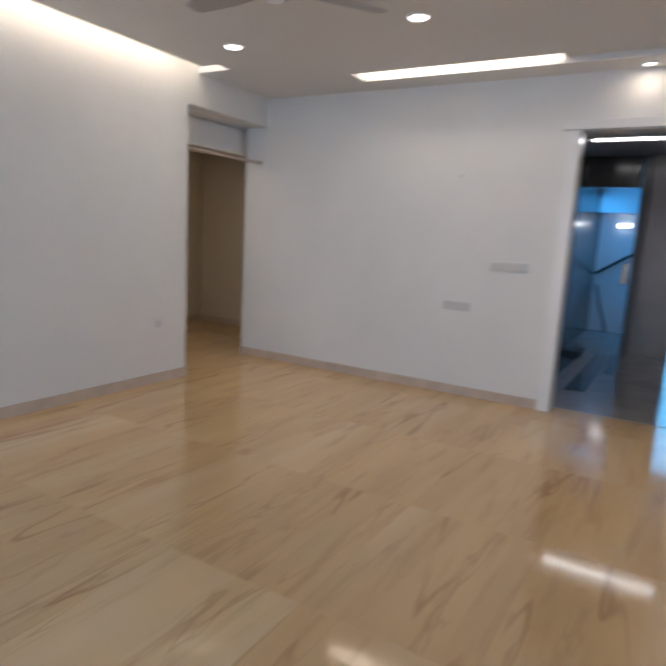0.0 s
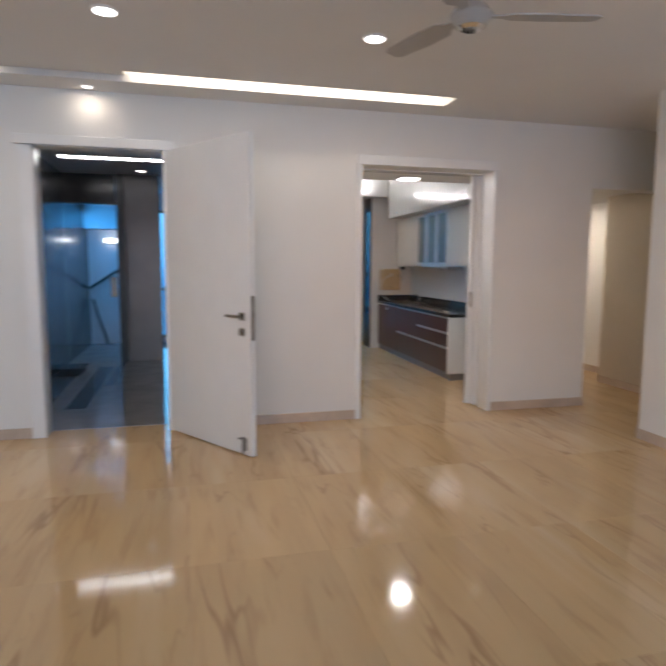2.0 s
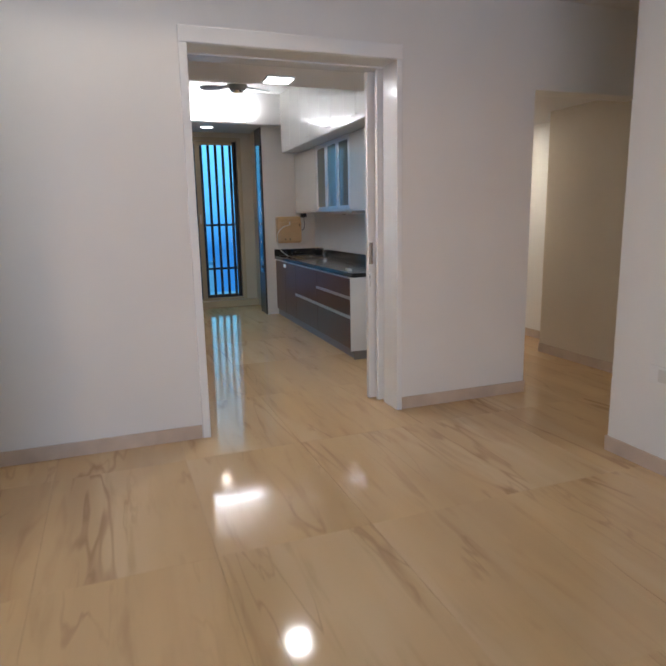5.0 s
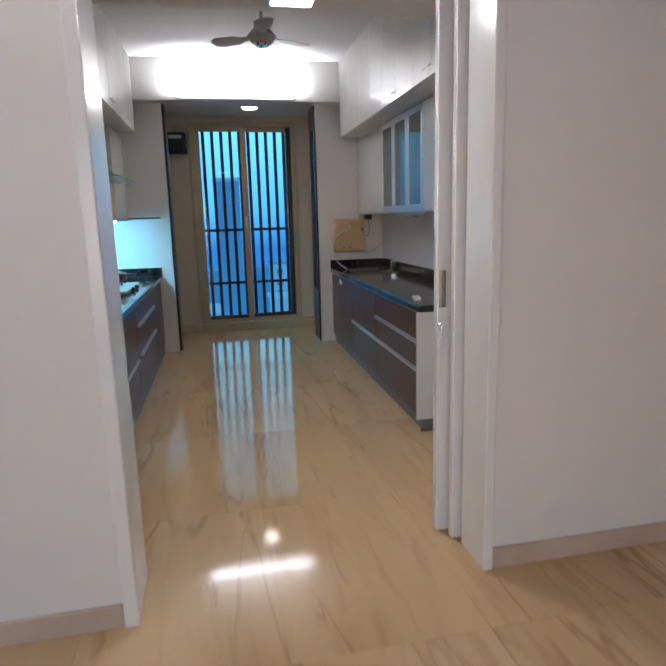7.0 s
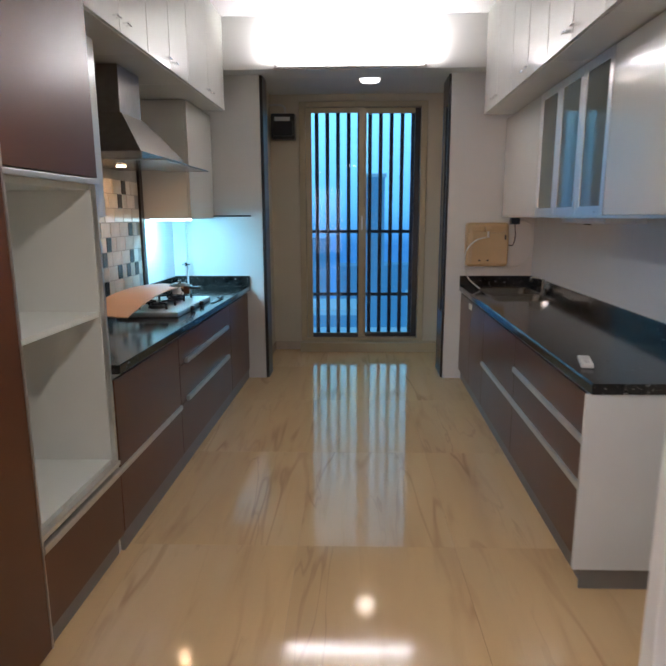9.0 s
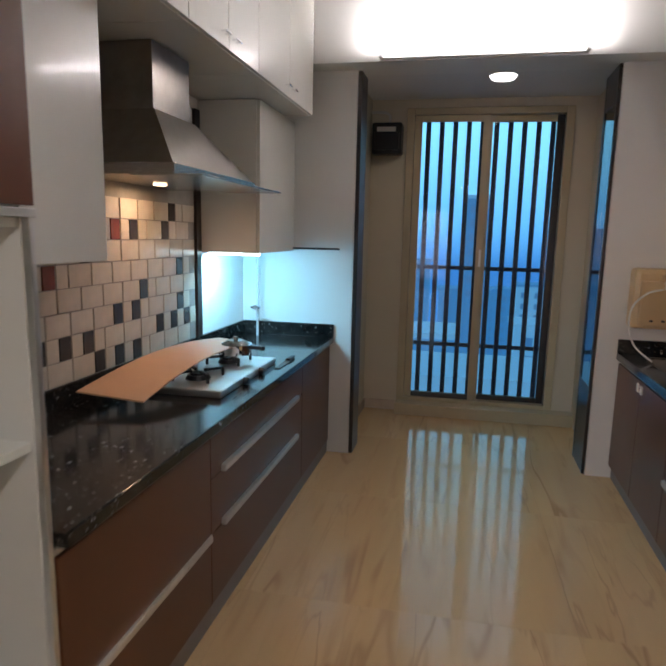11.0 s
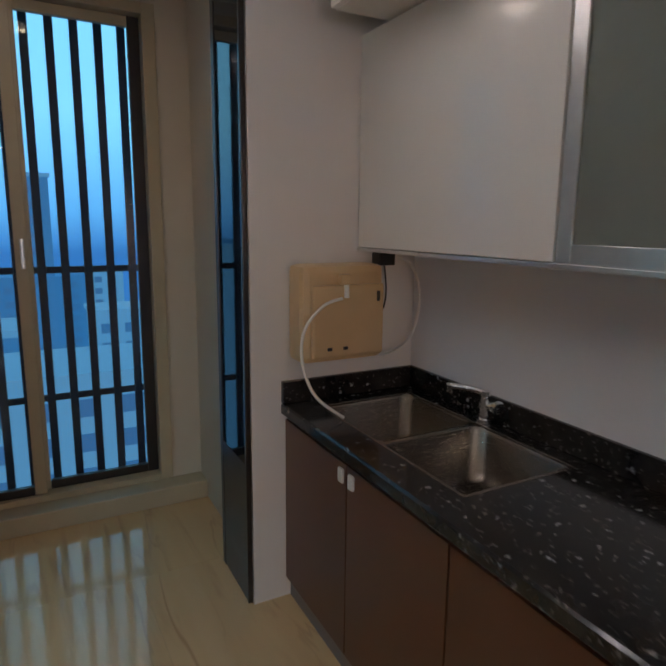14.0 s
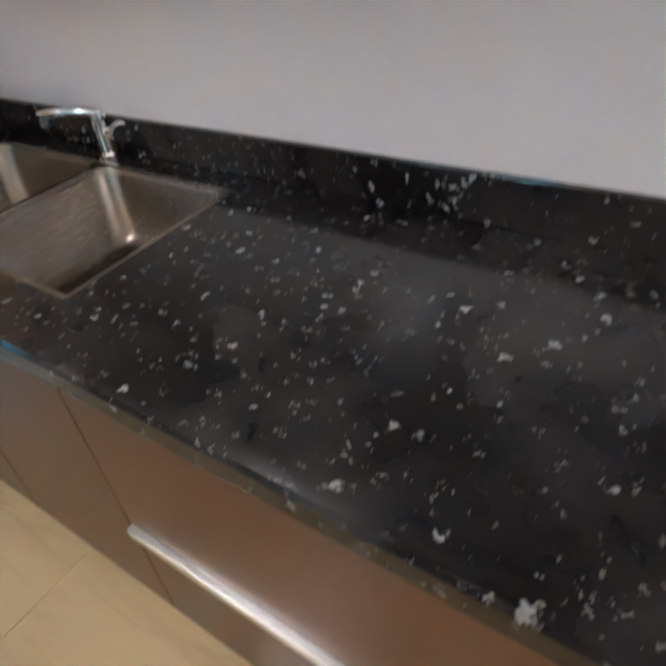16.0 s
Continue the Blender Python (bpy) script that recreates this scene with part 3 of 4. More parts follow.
hr = thing("stair_handrail", (-2.9, 6.2, 0), "dark stair handrail on the wall", "handrail")
part("rail", tube([(-3.33, 6.25, 1.05), (-3.1, 6.25, 1.2), (-2.75, 6.25, 1.42), (-2.5, 6.25, 1.45), (-2.2, 6.25, 1.45)], 0.025), DFRAME, hr)
part("bracket", cy((-2.75, 6.25, 1.41), (-2.75, 6.349, 1.37), 0.01), DFRAME, hr)
part("lower_rail", tube([(-3.28, 6.25, 0.85), (-3.2, 6.25, 0.5), (-3.1, 6.25, 0.2), (-3.05, 6.25, 0.004)], 0.02), DFRAME, hr)
t = thing("lobby_strip_light", (-2.4, 2.66, 2.80), "white linear lobby ceiling light", "strip light")
part("diffuser", bx(-3.1, -1.70, 2.61, 2.71, 2.806, 2.82), LEDC, t)
downlight(-2.2, 3.6, 2.82, 0.06)

# ---- kitchen shell ----
SHEAR = 0.026
RW, LW = 2.32, -0.93
struct("wall_kitchen_left", bx(LW - 0.12, LW, 0.2, 4.765, 0, 3.3), WALL, "white painted kitchen side wall")
struct("wall_kitchen_right", bx(RW, RW + 0.12, 0.2, 4.765, 0, 3.3), WALL, "white painted kitchen side wall")
w = bmesh.new()
box(w, LW - 0.12, -0.115, 4.765, 4.92, 0, 2.69)
box(w, 1.545, RW + 0.12, 4.765, 4.92, 0, 2.69)
box(w, LW - 0.12, RW + 0.12, 4.585, 4.92, 2.69, 3.3)
struct("wall_kitchen_end", w, WALL, "white kitchen end wall with a deep beam over the opening")
struct("ceiling_kitchen", bx(LW - 0.12, RW + 0.12, 1.10, 4.585, 3.10, 3.3), CEIL, "plain white kitchen ceiling")
struct("ceiling_kitchen_soffit", bx(LW - 0.12, RW + 0.12, 0.2, 1.10, 2.46, 3.3), CEIL, "dropped white soffit at the kitchen entrance")
w = bmesh.new()
box(w, -0.36, -0.21, 4.92, 6.1, 0, 2.76)
box(w, 1.64, 1.80, 4.92, 6.1, 0, 2.76)
box(w, -0.21, 0.095, 5.98, 6.1, 0, 2.76)
box(w, 1.47, 1.64, 5.98, 6.1, 0, 2.76)
box(w, 0.095, 1.47, 5.98, 6.1, 2.69, 2.76)
struct("wall_utility", w, BEIGEW, "beige walls of the utility bay")
struct("ceiling_utility", bx(-0.36, 1.80, 4.92, 6.1, 2.76, 2.9), CEIL, "plain white utility bay ceiling")
b = bmesh.new()
box(b, -0.2095, -0.197, 4.95, 5.98, 0, 0.09, 0.003)
box(b, -0.197, 0.09, 5.968, 5.9795, 0, 0.09, 0.003)
struct("baseboard_utility", b, SKIRT, "low marble skirting of the utility bay")
b = bmesh.new()
box(b, 0.095, 1.64, 5.83, 5.9795, 0.0, 0.105, 0.008)
struct("trim_window_sill", b, BEIGEF, "raised beige stone sill below the balcony window")

# sliding balcony window and grille
wn2 = thing("window_2", (0.79, 6.0, 0.1), "beige aluminium sliding window door", "window", kind="structure")
for x0, x1 in ((0.097, 0.165), (1.40, 1.468)):
    part("window_frame", bx(x0, x1, 5.96, 6.08, 0.106, 2.685, 0.005), BEIGEF, wn2)
for z0, z1 in ((0.106, 0.14), (2.63, 2.685)):
    part("window_frame", bx(0.165, 1.40, 5.96, 6.08, z0, z1, 0.004), BEIGEF, wn2)
for x0, x1, y0 in ((0.167, 0.80, 5.985), (0.76, 1.398, 6.03)):
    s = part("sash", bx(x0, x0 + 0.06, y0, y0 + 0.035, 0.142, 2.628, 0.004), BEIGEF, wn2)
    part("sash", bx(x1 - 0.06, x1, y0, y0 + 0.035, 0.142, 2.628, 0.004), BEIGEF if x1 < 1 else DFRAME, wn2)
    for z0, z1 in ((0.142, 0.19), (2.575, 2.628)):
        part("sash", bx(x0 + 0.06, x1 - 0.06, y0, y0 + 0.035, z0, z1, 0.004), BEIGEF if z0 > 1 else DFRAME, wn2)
    p = part("pane", bx(x0 + 0.06, x1 - 0.06, y0 + 0.013, y0 + 0.019, 0.19, 2.575), PANE, wn2)
    p.visible_shadow = False
part("latch", bx(0.765, 0.785, 5.965, 5.985, 1.35, 1.50, 0.004), EDGE, wn2)
gr = thing("window_grille", (0.79, 6.2, 0), "dark vertical steel bars outside the window", "grille")
for i in range(12):
    x = 0.15 + i * 0.118
    part("bar", bx(x - 0.021, x + 0.021, 6.19, 6.215, 0.0, 2.72, 0.003), BARS, gr)
for z in (0.604, 1.324, 2.66):
    part("rail", bx(0.06, 1.52, 6.216, 6.236, z - 0.018, z + 0.018, 0.003), BARS, gr)
struct("trim_balcony_ledge", bx(-0.4, 2.0, 6.1, 6.4, -0.3, 0.0), BARS, "narrow concrete ledge outside the window")
# dark folding frame in the kitchen opening
ff = thing("folding_door_frame", (-0.1, 4.8, 0), "dark brown frame lining the utility opening", "door frame")
part("jamb", bx(-0.113, -0.085, 4.77, 4.99, 0, 2.688, 0.004), DFRAME, ff)
fd = thing("folded_glass_door", (1.55, 4.95, 0), "dark tinted glass door folded back in the opening", "door")
part("frame", bx(1.522, 1.543, 4.775, 4.795, 0.005, 2.686, 0.003), DFRAME, fd)
part("frame", bx(1.522, 1.543, 5.10, 5.14, 0.005, 2.686, 0.003), DFRAME, fd)
part("pane", bx(1.526, 1.538, 4.795, 5.10, 0.62, 2.45), DGLASS, fd)
part("panel", bx(1.524, 1.540, 4.795, 5.10, 0.01, 0.618), DFRAME, fd)
part("head_rail", bx(1.524, 1.540, 4.795, 5.10, 2.452, 2.685), DFRAME, fd)
t = thing("utility_lamp", (0.84, 5.2, 2.70), "round white surface ceiling lamp", "ceiling light")
part("base", cy((0.845, 5.2, 2.759), (0.845, 5.2, 2.735), 0.10, 0.10, 32), TRIM, t)
part("diffuser", cy((0.845, 5.2, 2.735), (0.845, 5.2, 2.715), 0.095, 0.08, 32), LENS, t)
g = thing("utility_meter_box", (-0.06, 5.9, 2.28), "black plastic box on the utility wall", "wall box")
part("body", bx(-0.185, 0.07, 5.83, 5.979, 2.29, 2.55, 0.02), BLACK, g)
part("cover", bx(-0.165, 0.05, 5.818, 5.832, 2.32, 2.47, 0.012), BLACK, g)
part("label_plate", bx(-0.14, 0.02, 5.813, 5.82, 2.47, 2.51, 0.003), GREYPLATE, g)
part("pipe", tube([(-0.05, 5.95, 2.55), (-0.05, 5.95, 2.62), (-0.1, 5.95, 2.65), (-0.208, 5.95, 2.65)], 0.012), GREYPLATE, g)

# ---- kitchen cabinets ----
GAP = 0.003


def front(t, name, x, y0, y1, z0, z1, material, face, thick=0.019):
    """A door or drawer front in the plane x; face 1 looks to +x, -1 to -x."""
    a, b2 = (x - thick, x) if face > 0 else (x, x + thick)
    return part(name, bx(a, b2, y0 + GAP, y1 - GAP, z0 + GAP, z1 - GAP, 0.002), material, t)


def strip_handle(p, x, y0, y1, z, face, tk=0.022):
    a, b2 = (x, x + tk) if face > 0 else (x - tk, x)
    b = bx(a, b2, y0, y1, z - 0.012, z + 0.012, 0.004)
    box(b, min(a, b2) + 0.002, max(a, b2) - 0.002, y0 + 0.002, y1 - 0.002, z + 0.013, z + 0.017)
    return part("handle", b, EDGE, p, "long aluminium bar handle")


def carcass(t, x0, x1, y0, y1, z0, z1, material=CARC):
    return part("body", bx(x0, x1, y0 + 0.001, y1 - 0.001, z0, z1, 0.001), material, t)


FL, FR = -0.268, 1.688
# left base units
def base_unit(y0, y1, side, label, top=0.826):
    x0, x1 = (LW + 0.002, FL - 0.02) if side > 0 else (FR + 0.02, RW - 0.002)
    t = thing("base_cabinet", ((x0 + x1) / 2, (y0 + y1) / 2, 0), label, "cabinet", "kitchen base cabinets")
    carcass(t, x0, x1, y0, y1, 0.09, top)
    a, b2 = (x0, x1 + 0.012) if side > 0 else (x0 + 0.002, x1)
    part("plinth", bx(a, b2, y0 + 0.001, y1 - 0.001, 0.0, 0.089), PLINTH, t)
    e0, e1 = (x1 + 0.001, x1 + 0.016) if side > 0 else (x0 - 0.016, x0 - 0.001)
    part("top_rail", bx(e0, e1, y0, y1, 0.808, 0.826, 0.002), EDGE, t)
    return t, (FL if side > 0 else FR)


t, x = base_unit(1.81, 2.70, 1, "dark brown gloss base cabinet with drawers")
front(t, "drawer_front", x, 1.81, 2.70, 0.40, 0.805, BROWN, 1)
d = front(t, "drawer_front", x, 1.81, 2.70, 0.09, 0.375, BROWN, 1)
strip_handle(d, x - 0.012, 1.812, 2.698, 0.387, 1)
t, x = base_unit(2.70, 4.03, 1, "dark brown gloss hob cabinet with drawers")
for z0, z1, hz in ((0.635, 0.805, 0.645), (0.40, 0.635, 0.41), (0.09, 0.40, 0)):
    d = front(t, "drawer_front", x, 2.70, 4.03, z0, z1, BROWN, 1)
    if hz:
        strip_handle(d, x, 2.80, 3.90, hz, 1)
t, x = base_unit(4.03, 4.762, 1, "dark brown gloss base cabinet door")
front(t, "door", x, 4.03, 4.762, 0.09, 0.805, BROWN, 1)
# right base units
t, x = base_unit(1.585, 2.76, -1, "dark brown gloss base cabinet with three drawers")
for z0, z1 in ((0.62, 0.805), (0.42, 0.60), (0.09, 0.40)):
    d = front(t, "drawer_front", x, 1.585, 2.76, z0, z1, BROWN, -1)
    if z0 > 0.5:
        strip_handle(d, x + 0.008, 1.60, 2.76, 0.610, -1)
    elif z0 < 0.2:
        strip_handle(d, x + 0.008, 1.60, 2.76, 0.415, -1)
t, x = base_unit(2.76, 3.69, -1, "dark brown gloss base cabinet with two drawers")
front(t, "drawer_front", x, 2.76, 3.69, 0.43, 0.805, BROWN, -1)
d = front(t, "drawer_front", x, 2.76, 3.69, 0.09, 0.40, BROWN, -1)
strip_handle(d, x + 0.008, 2.76, 3.685, 0.415, -1)
t, x = base_unit(3.69, 4.762, -1, "dark brown gloss sink cabinet with two doors", 0.66)
front(t, "door", x, 3.69, 4.23, 0.09, 0.805, BROWN, -1)
front(t, "door", x, 4.23, 4.762, 0.09, 0.805, BROWN, -1)
for y in (4.19, 4.26):
    part("child_lock", bx(x - 0.012, x, y - 0.016, y + 0.016, 0.735, 0.785, 0.005), HOSE, t, "small white plastic latch")
ep = thing("end_panel", (2.0, 1.57, 0), "pale grey end panel of the sink counter", "panel")
part("panel", bx(1.655, RW - 0.002, 1.562, 1.583, 0.09, 0.826, 0.002), GREYP, ep)
part("plinth", bx(1.69, RW - 0.002, 1.572, 1.583, 0.0, 0.089), PLINTH, ep)


def slab(name, x0, x1, y0, y1, label, side, hole=None):
    t = thing(name, ((x0 + x1) / 2, (y0 + y1) / 2, 0.828), label, "worktop")
    b = bmesh.new()
    if hole:
        hx0, hx1, hy0, hy1 = hole
        gx, gy = (x0, x0 + 0.007, hx0, hx1, x1), (y0, hy0, hy1, y1)
        gv = {(i, j, k3): b.verts.new((gx[i], gy[j], (0.828, 0.863 if i == 0 else 0.87)[k3])) for i in range(5) for j in range(4) for k3 in (0, 1)}
        for i in range(4):
            for j in range(3):
                if (i, j) != (2, 1):
                    for k3 in (0, 1):
                        b.faces.new([gv[q] for q in ((i, j, k3), (i + 1, j, k3), (i + 1, j + 1, k3), (i, j + 1, k3))])
        for e in [e for e in b.edges if len(e.link_faces) == 1 and e.verts[0].co.z > 0.85]:
            lo2 = [gv[next(q for q in gv if gv[q] is v)[:2] + (0,)] for v in e.verts]
            b.faces.new((e.verts[0], e.verts[1], lo2[1], lo2[0]))
    else:
        box(b, x0, x1, y0, y1, 0.828, 0.87, 0.005)
    part("slab", b, GRAN, t)
    bxa, bxb = (x0, x0 + 0.02) if side > 0 else (x1 - 0.02, x1)
    part("upstand", bx(bxa, bxb, y0, y1, 0.871, 0.963, 0.003), GRAN, t)
    ex0, ex1 = (x0 + 0.021, x1) if side > 0 else (x0, x1 - 0.021)
    part("end_upstand", bx(ex0, ex1, y1 - 0.02, y1, 0.871, 0.963, 0.003), GRAN, t)
    return t


slab("worktop", LW + 0.001, -0.240, 1.815, 4.763, "polished black granite worktop with upstand", 1)
SK = (1.80, 2.235, 3.77, 4.66)
slab("worktop", 1.671, RW - 0.001, 1.558, 4.763, "speckled black granite worktop around the sink", -1, SK)

# double bowl sink
sk = thing("kitchen_sink", (2.0, 4.2, 0.66), "double bowl stainless steel undermount sink", "sink")


def bowl(y0, y1, name):
    b = bmesh.new()
    x0, x1 = SK[0], SK[1]
    rings = []
    for inset, z, r in ((0.0, 0.866, 0.05), (0.008, 0.85, 0.05), (0.016, 0.70, 0.06), (0.05, 0.675, 0.05)):
        ring = []
        for cx, cyy, a0 in ((x1 - inset - r, y1 - inset - r, 0), (x0 + inset + r, y1 - inset - r, 90), (x0 + inset + r, y0 + inset + r, 180), (x1 - inset - r, y0 + inset + r, 270)):
            for s in range(5):
                an = radians(a0 + s * 22.5)
                ring.append(b.verts.new((cx + r * math.cos(an), cyy + r * math.sin(an), z)))
        rings.append(ring)
    for a, c2 in zip(rings, rings[1:]):
        for i in range(len(a)):
            b.faces.new((a[i], a[(i + 1) % len(a)], c2[(i + 1) % len(a)], c2[i]))
    b.faces.new(rings[-1])
    part(name, b, STEEL, sk, smooth=True)
    m = (x0 + x1) / 2
    part("drain", cy((m, (y0 + y1) / 2, 0.674), (m, (y0 + y1) / 2, 0.68), 0.045, 0.04, 24), CHROME, sk)


bowl(SK[2], 4.20, "bowl")
bowl(4.225, SK[3], "bowl")
part("divider", bx(SK[0], SK[1], 4.195, 4.23, 0.845, 0.864, 0.006), STEEL, sk)
b = bmesh.new()
for y0, y1 in ((SK[2] - 0.006, SK[2] + 0.006), (SK[3] - 0.006, SK[3] + 0.006)):
    box(b, SK[0], SK[1], y0, y1, 0.862, 0.8715, 0.002)
for x0, x1 in ((SK[0] - 0.006, SK[0] + 0.006), (SK[1] - 0.006, SK[1] + 0.006)):
    box(b, x0, x1, SK[2], SK[3], 0.862, 0.8712, 0.002)
part("rim", b, STEEL, sk)
tp = thing("sink_tap", (2.27, 4.21, 0.87), "chrome mixer tap with a lever", "tap")
part("body", cyl(cy((2.265, 4.21, 0.87), (2.265, 4.21, 0.885), 0.03), (2.265, 4.21, 0.885), (2.265, 4.21, 0.99), 0.02, 0.018), CHROME, tp)
part("spout", tube([(2.262, 4.212, 0.982), (2.245, 4.24, 0.988), (2.22, 4.29, 0.99), (2.20, 4.335, 0.985)], 0.012), CHROME, tp, smooth=True)
part("nozzle", cy((2.20, 4.335, 0.992), (2.199, 4.338, 0.962), 0.016), CHROME, tp)
part("lever", cyl(cy((2.265, 4.20, 0.935), (2.265, 4.15, 0.94), 0.014, 0.02), (2.268, 4.15, 0.942), (2.262, 4.132, 0.940), 0.026, 0.024), CHROME, tp)

# tall unit with open niches
tu = thing("tall_cabinet", (-0.6, 1.48, 0), "tall cabinet with open oven niches between brown fronts", "cabinet")
y0, y1 = 1.165, 1.808
part("side_panel", bx(LW + 0.002, FL - 0.024, y0, y0 + 0.02, 0.0, 2.36, 0.001), CARC, tu)
part("side_panel", bx(LW + 0.002, FL - 0.024, y1 - 0.02, y1, 0.0, 2.33, 0.001), LAM, tu)
part("back_panel", bx(LW + 0.002, LW + 0.012, y0 + 0.021, y1 - 0.021, 0.09, 2.33), CARC, tu)
for z in (0.43, 1.085, 1.60):
    part("shelf", bx(LW + 0.013, FL - 0.03, y0 + 0.021, y1 - 0.021, z, z + 0.022, 0.001), CARC, tu)
for yy in (y0, y1 - 0.018):
    part("edge_trim", bx(FL - 0.023, FL - 0.004, yy, yy + 0.018, 0.40, 1.625, 0.002), EDGE, tu)
for z in (0.42, 1.622):
    part("edge_trim", bx(FL - 0.022, FL + 0.004, y0, y1, z, z + 0.02, 0.002), EDGE, tu)
d = part("drawer_front", bx(FL - 0.021, FL, y0 + GAP, y1 - GAP, 0.09, 0.375, 0.002), BROWN, tu)
strip_handle(d, FL - 0.012, y0, y1, 0.387, 1)
part("door", bx(FL - 0.021, FL, y0 + GAP, y1 - GAP, 1.648, 2.33, 0.002), BROWN, tu)
part("plinth", bx(LW + 0.013, FL - 0.024, y0 + 0.021, y1 - 0.021, 0, 0.089), PLINTH, tu)
t2 = thing("larder_cabinet", (-0.6, 0.8, 0), "tall brown gloss larder cabinet", "cabinet")
carcass(t2, LW + 0.002, FL - 0.022, 0.40, 1.163, 0.0, 2.33)
part("door", bx(FL - 0.021, FL, 0.403, 1.160, 0.02, 2.33, 0.002), BROWN, t2)
part("edge_trim", bx(FL - 0.02, FL + 0.004, 1.1605, 1.1655, 0.02, 2.33), EDGE, t2)


# lofts
def knob(p, x, y, z, face):
    b = bmesh.new()
    for s in (-0.02, 0.02):
        cyl(b, (x, y + s, z), (x + face * 0.022, y + s, z), 0.004, seg=10)
    box(b, min(x + face * 0.018, x + face * 0.027), max(x + face * 0.018, x + face * 0.027), y - 0.028, y + 0.028, z - 0.005, z + 0.005, 0.003)
    part("handle", b, CHROME, p)


def loft(x_front, x_wall, cuts, z0, face, label):
    for y0, y1 in zip(cuts, cuts[1:]):
        t = thing("loft_cabinet", ((x_front + x_wall) / 2, (y0 + y1) / 2, z0), label, "cabinet", "loft cabinets")
        a, b2 = (x_wall + 0.002, x_front - 0.02) if face > 0 else (x_front + 0.02, x_wall - 0.002)
        carcass(t, a, b2, y0, y1, z0, 3.098, LAM)
        m = (y0 + y1) / 2
        for q0, q1, ky in ((y0, m, m - 0.06), (m, y1, m + 0.06)):
            p = front(t, "door", x_front, q0, q1, z0, 3.098, LAM, face)
            knob(p, x_front, ky, z0 + 0.055, face)


loft(-0.375, LW, (1.365, 2.05, 2.80, 3.55, 4.58), 2.365, 1, "white gloss loft cabinet at the ceiling")
loft(1.79, RW, (1.365, 2.05, 2.85, 3.65, 4.58), 2.315, -1, "white gloss loft cabinet at the ceiling")


# wall cabinets
def wall_cab(x0, x1, y0, y1, z0, z1, face, label, doors, material):
    t = thing("wall_cabinet", ((x0 + x1) / 2, (y0 + y1) / 2, z0), label, "cabinet", "kitchen wall cabinets")
    xf = x1 if face > 0 else x0
    a, b2 = (x0, x1 - 0.021) if face > 0 else (x0 + 0.021, x1)
    carcass(t, a, b2, y0, y1, z0, z1, LAM)
    step = (y1 - y0) / doors
    for i in range(doors):
        q0, q1 = y0 + i * step, y0 + (i + 1) * step
        if material is SMOKE:
            fr2 = bmesh.new()
            fa, fb = (xf - 0.02, xf) if face > 0 else (xf, xf + 0.02)
            for u0, u1, v0, v1 in ((q0 + GAP, q0 + 0.05, z0, z1), (q1 - 0.05, q1 - GAP, z0, z1), (q0 + 0.05, q1 - 0.05, z0, z0 + 0.05), (q0 + 0.05, q1 - 0.05, z1 - 0.05, z1)):
                box(fr2, fa, fb, u0, u1, v0, v1, 0.002)
            dd = part("door", fr2, EDGE, t, "aluminium framed glass door")
            part("pane", bx(fa + 0.006, fb - 0.006, q0 + 0.05, q1 - 0.05, z0 + 0.05, z1 - 0.05), SMOKE, dd, "smoked glossy glass")
        else:
            front(t, "door", xf, q0, q1, z0, z1, material, face)
    return t


UF = 2.02
wall_cab(UF, RW - 0.002, 3.725, 4.762, 1.494, 2.312, -1, "white gloss wall cabinet beside the sink", 1, LAM)
wall_cab(UF, RW - 0.002, 2.50, 3.722, 1.494, 2.312, -1, "wall cabinet with three smoked glass doors", 3, SMOKE)
wall_cab(UF, RW - 0.002, 1.60, 2.497, 1.494, 2.312, -1, "white gloss wall cabinet over the worktop", 1, LAM)
b = bmesh.new()
box(b, UF - 0.004, UF + 0.03, 1.60, 4.762, 1.480, 1.4935, 0.002)
solid("cabinet_light_rail", b, EDGE, "thin aluminium rail under the wall cabinets", "rail")
t = thing("under_cabinet_box", (2.2, 2.9, 1.45), "grey fixture box below the wall cabinets", "fixture")
part("body", bx(2.06, 2.28, 2.55, 3.25, 1.448, 1.4795, 0.004), GREYP, t)
part("switch", bx(2.08, 2.10, 2.85, 2.92, 1.440, 1.4475, 0.002), BLACK, t)
solid("backsplash_panel", bx(RW - 0.008, RW - 0.0005, 1.60, 4.762, 0.9635, 1.4925), BACKP, "pale blue white backpainted glass backsplash", "backsplash")
LF = -0.575
wall_cab(LW + 0.002, -0.545, 4.04, 4.762, 1.478, 2.36, 1, "white gloss wall cabinet in the corner", 1, LAM)
wall_cab(LW + 0.002, LF + 0.03, 2.0, 2.50, 1.492, 2.36, 1, "white gloss wall cabinet beside the hood", 1, LAM)
wall_cab(LW + 0.002, LF + 0.03, 1.81, 1.998, 1.492, 2.36, 1, "narrow white wall cabinet filler", 1, LAM)
t = thing("under_cabinet_lamp", (-0.72, 4.08, 1.463), "bright blue white lamp under the corner cabinet", "strip light")
part("tube", bx(-0.88, -0.56, 4.06, 4.10, 1.463, 1.477, 0.003), LEDB, t)
solid("utensil_rail", cy((-0.60, 4.74, 1.50), (-0.21, 4.74, 1.50), 0.007), BLACK, "thin dark utensil rail on the end wall", "rail")

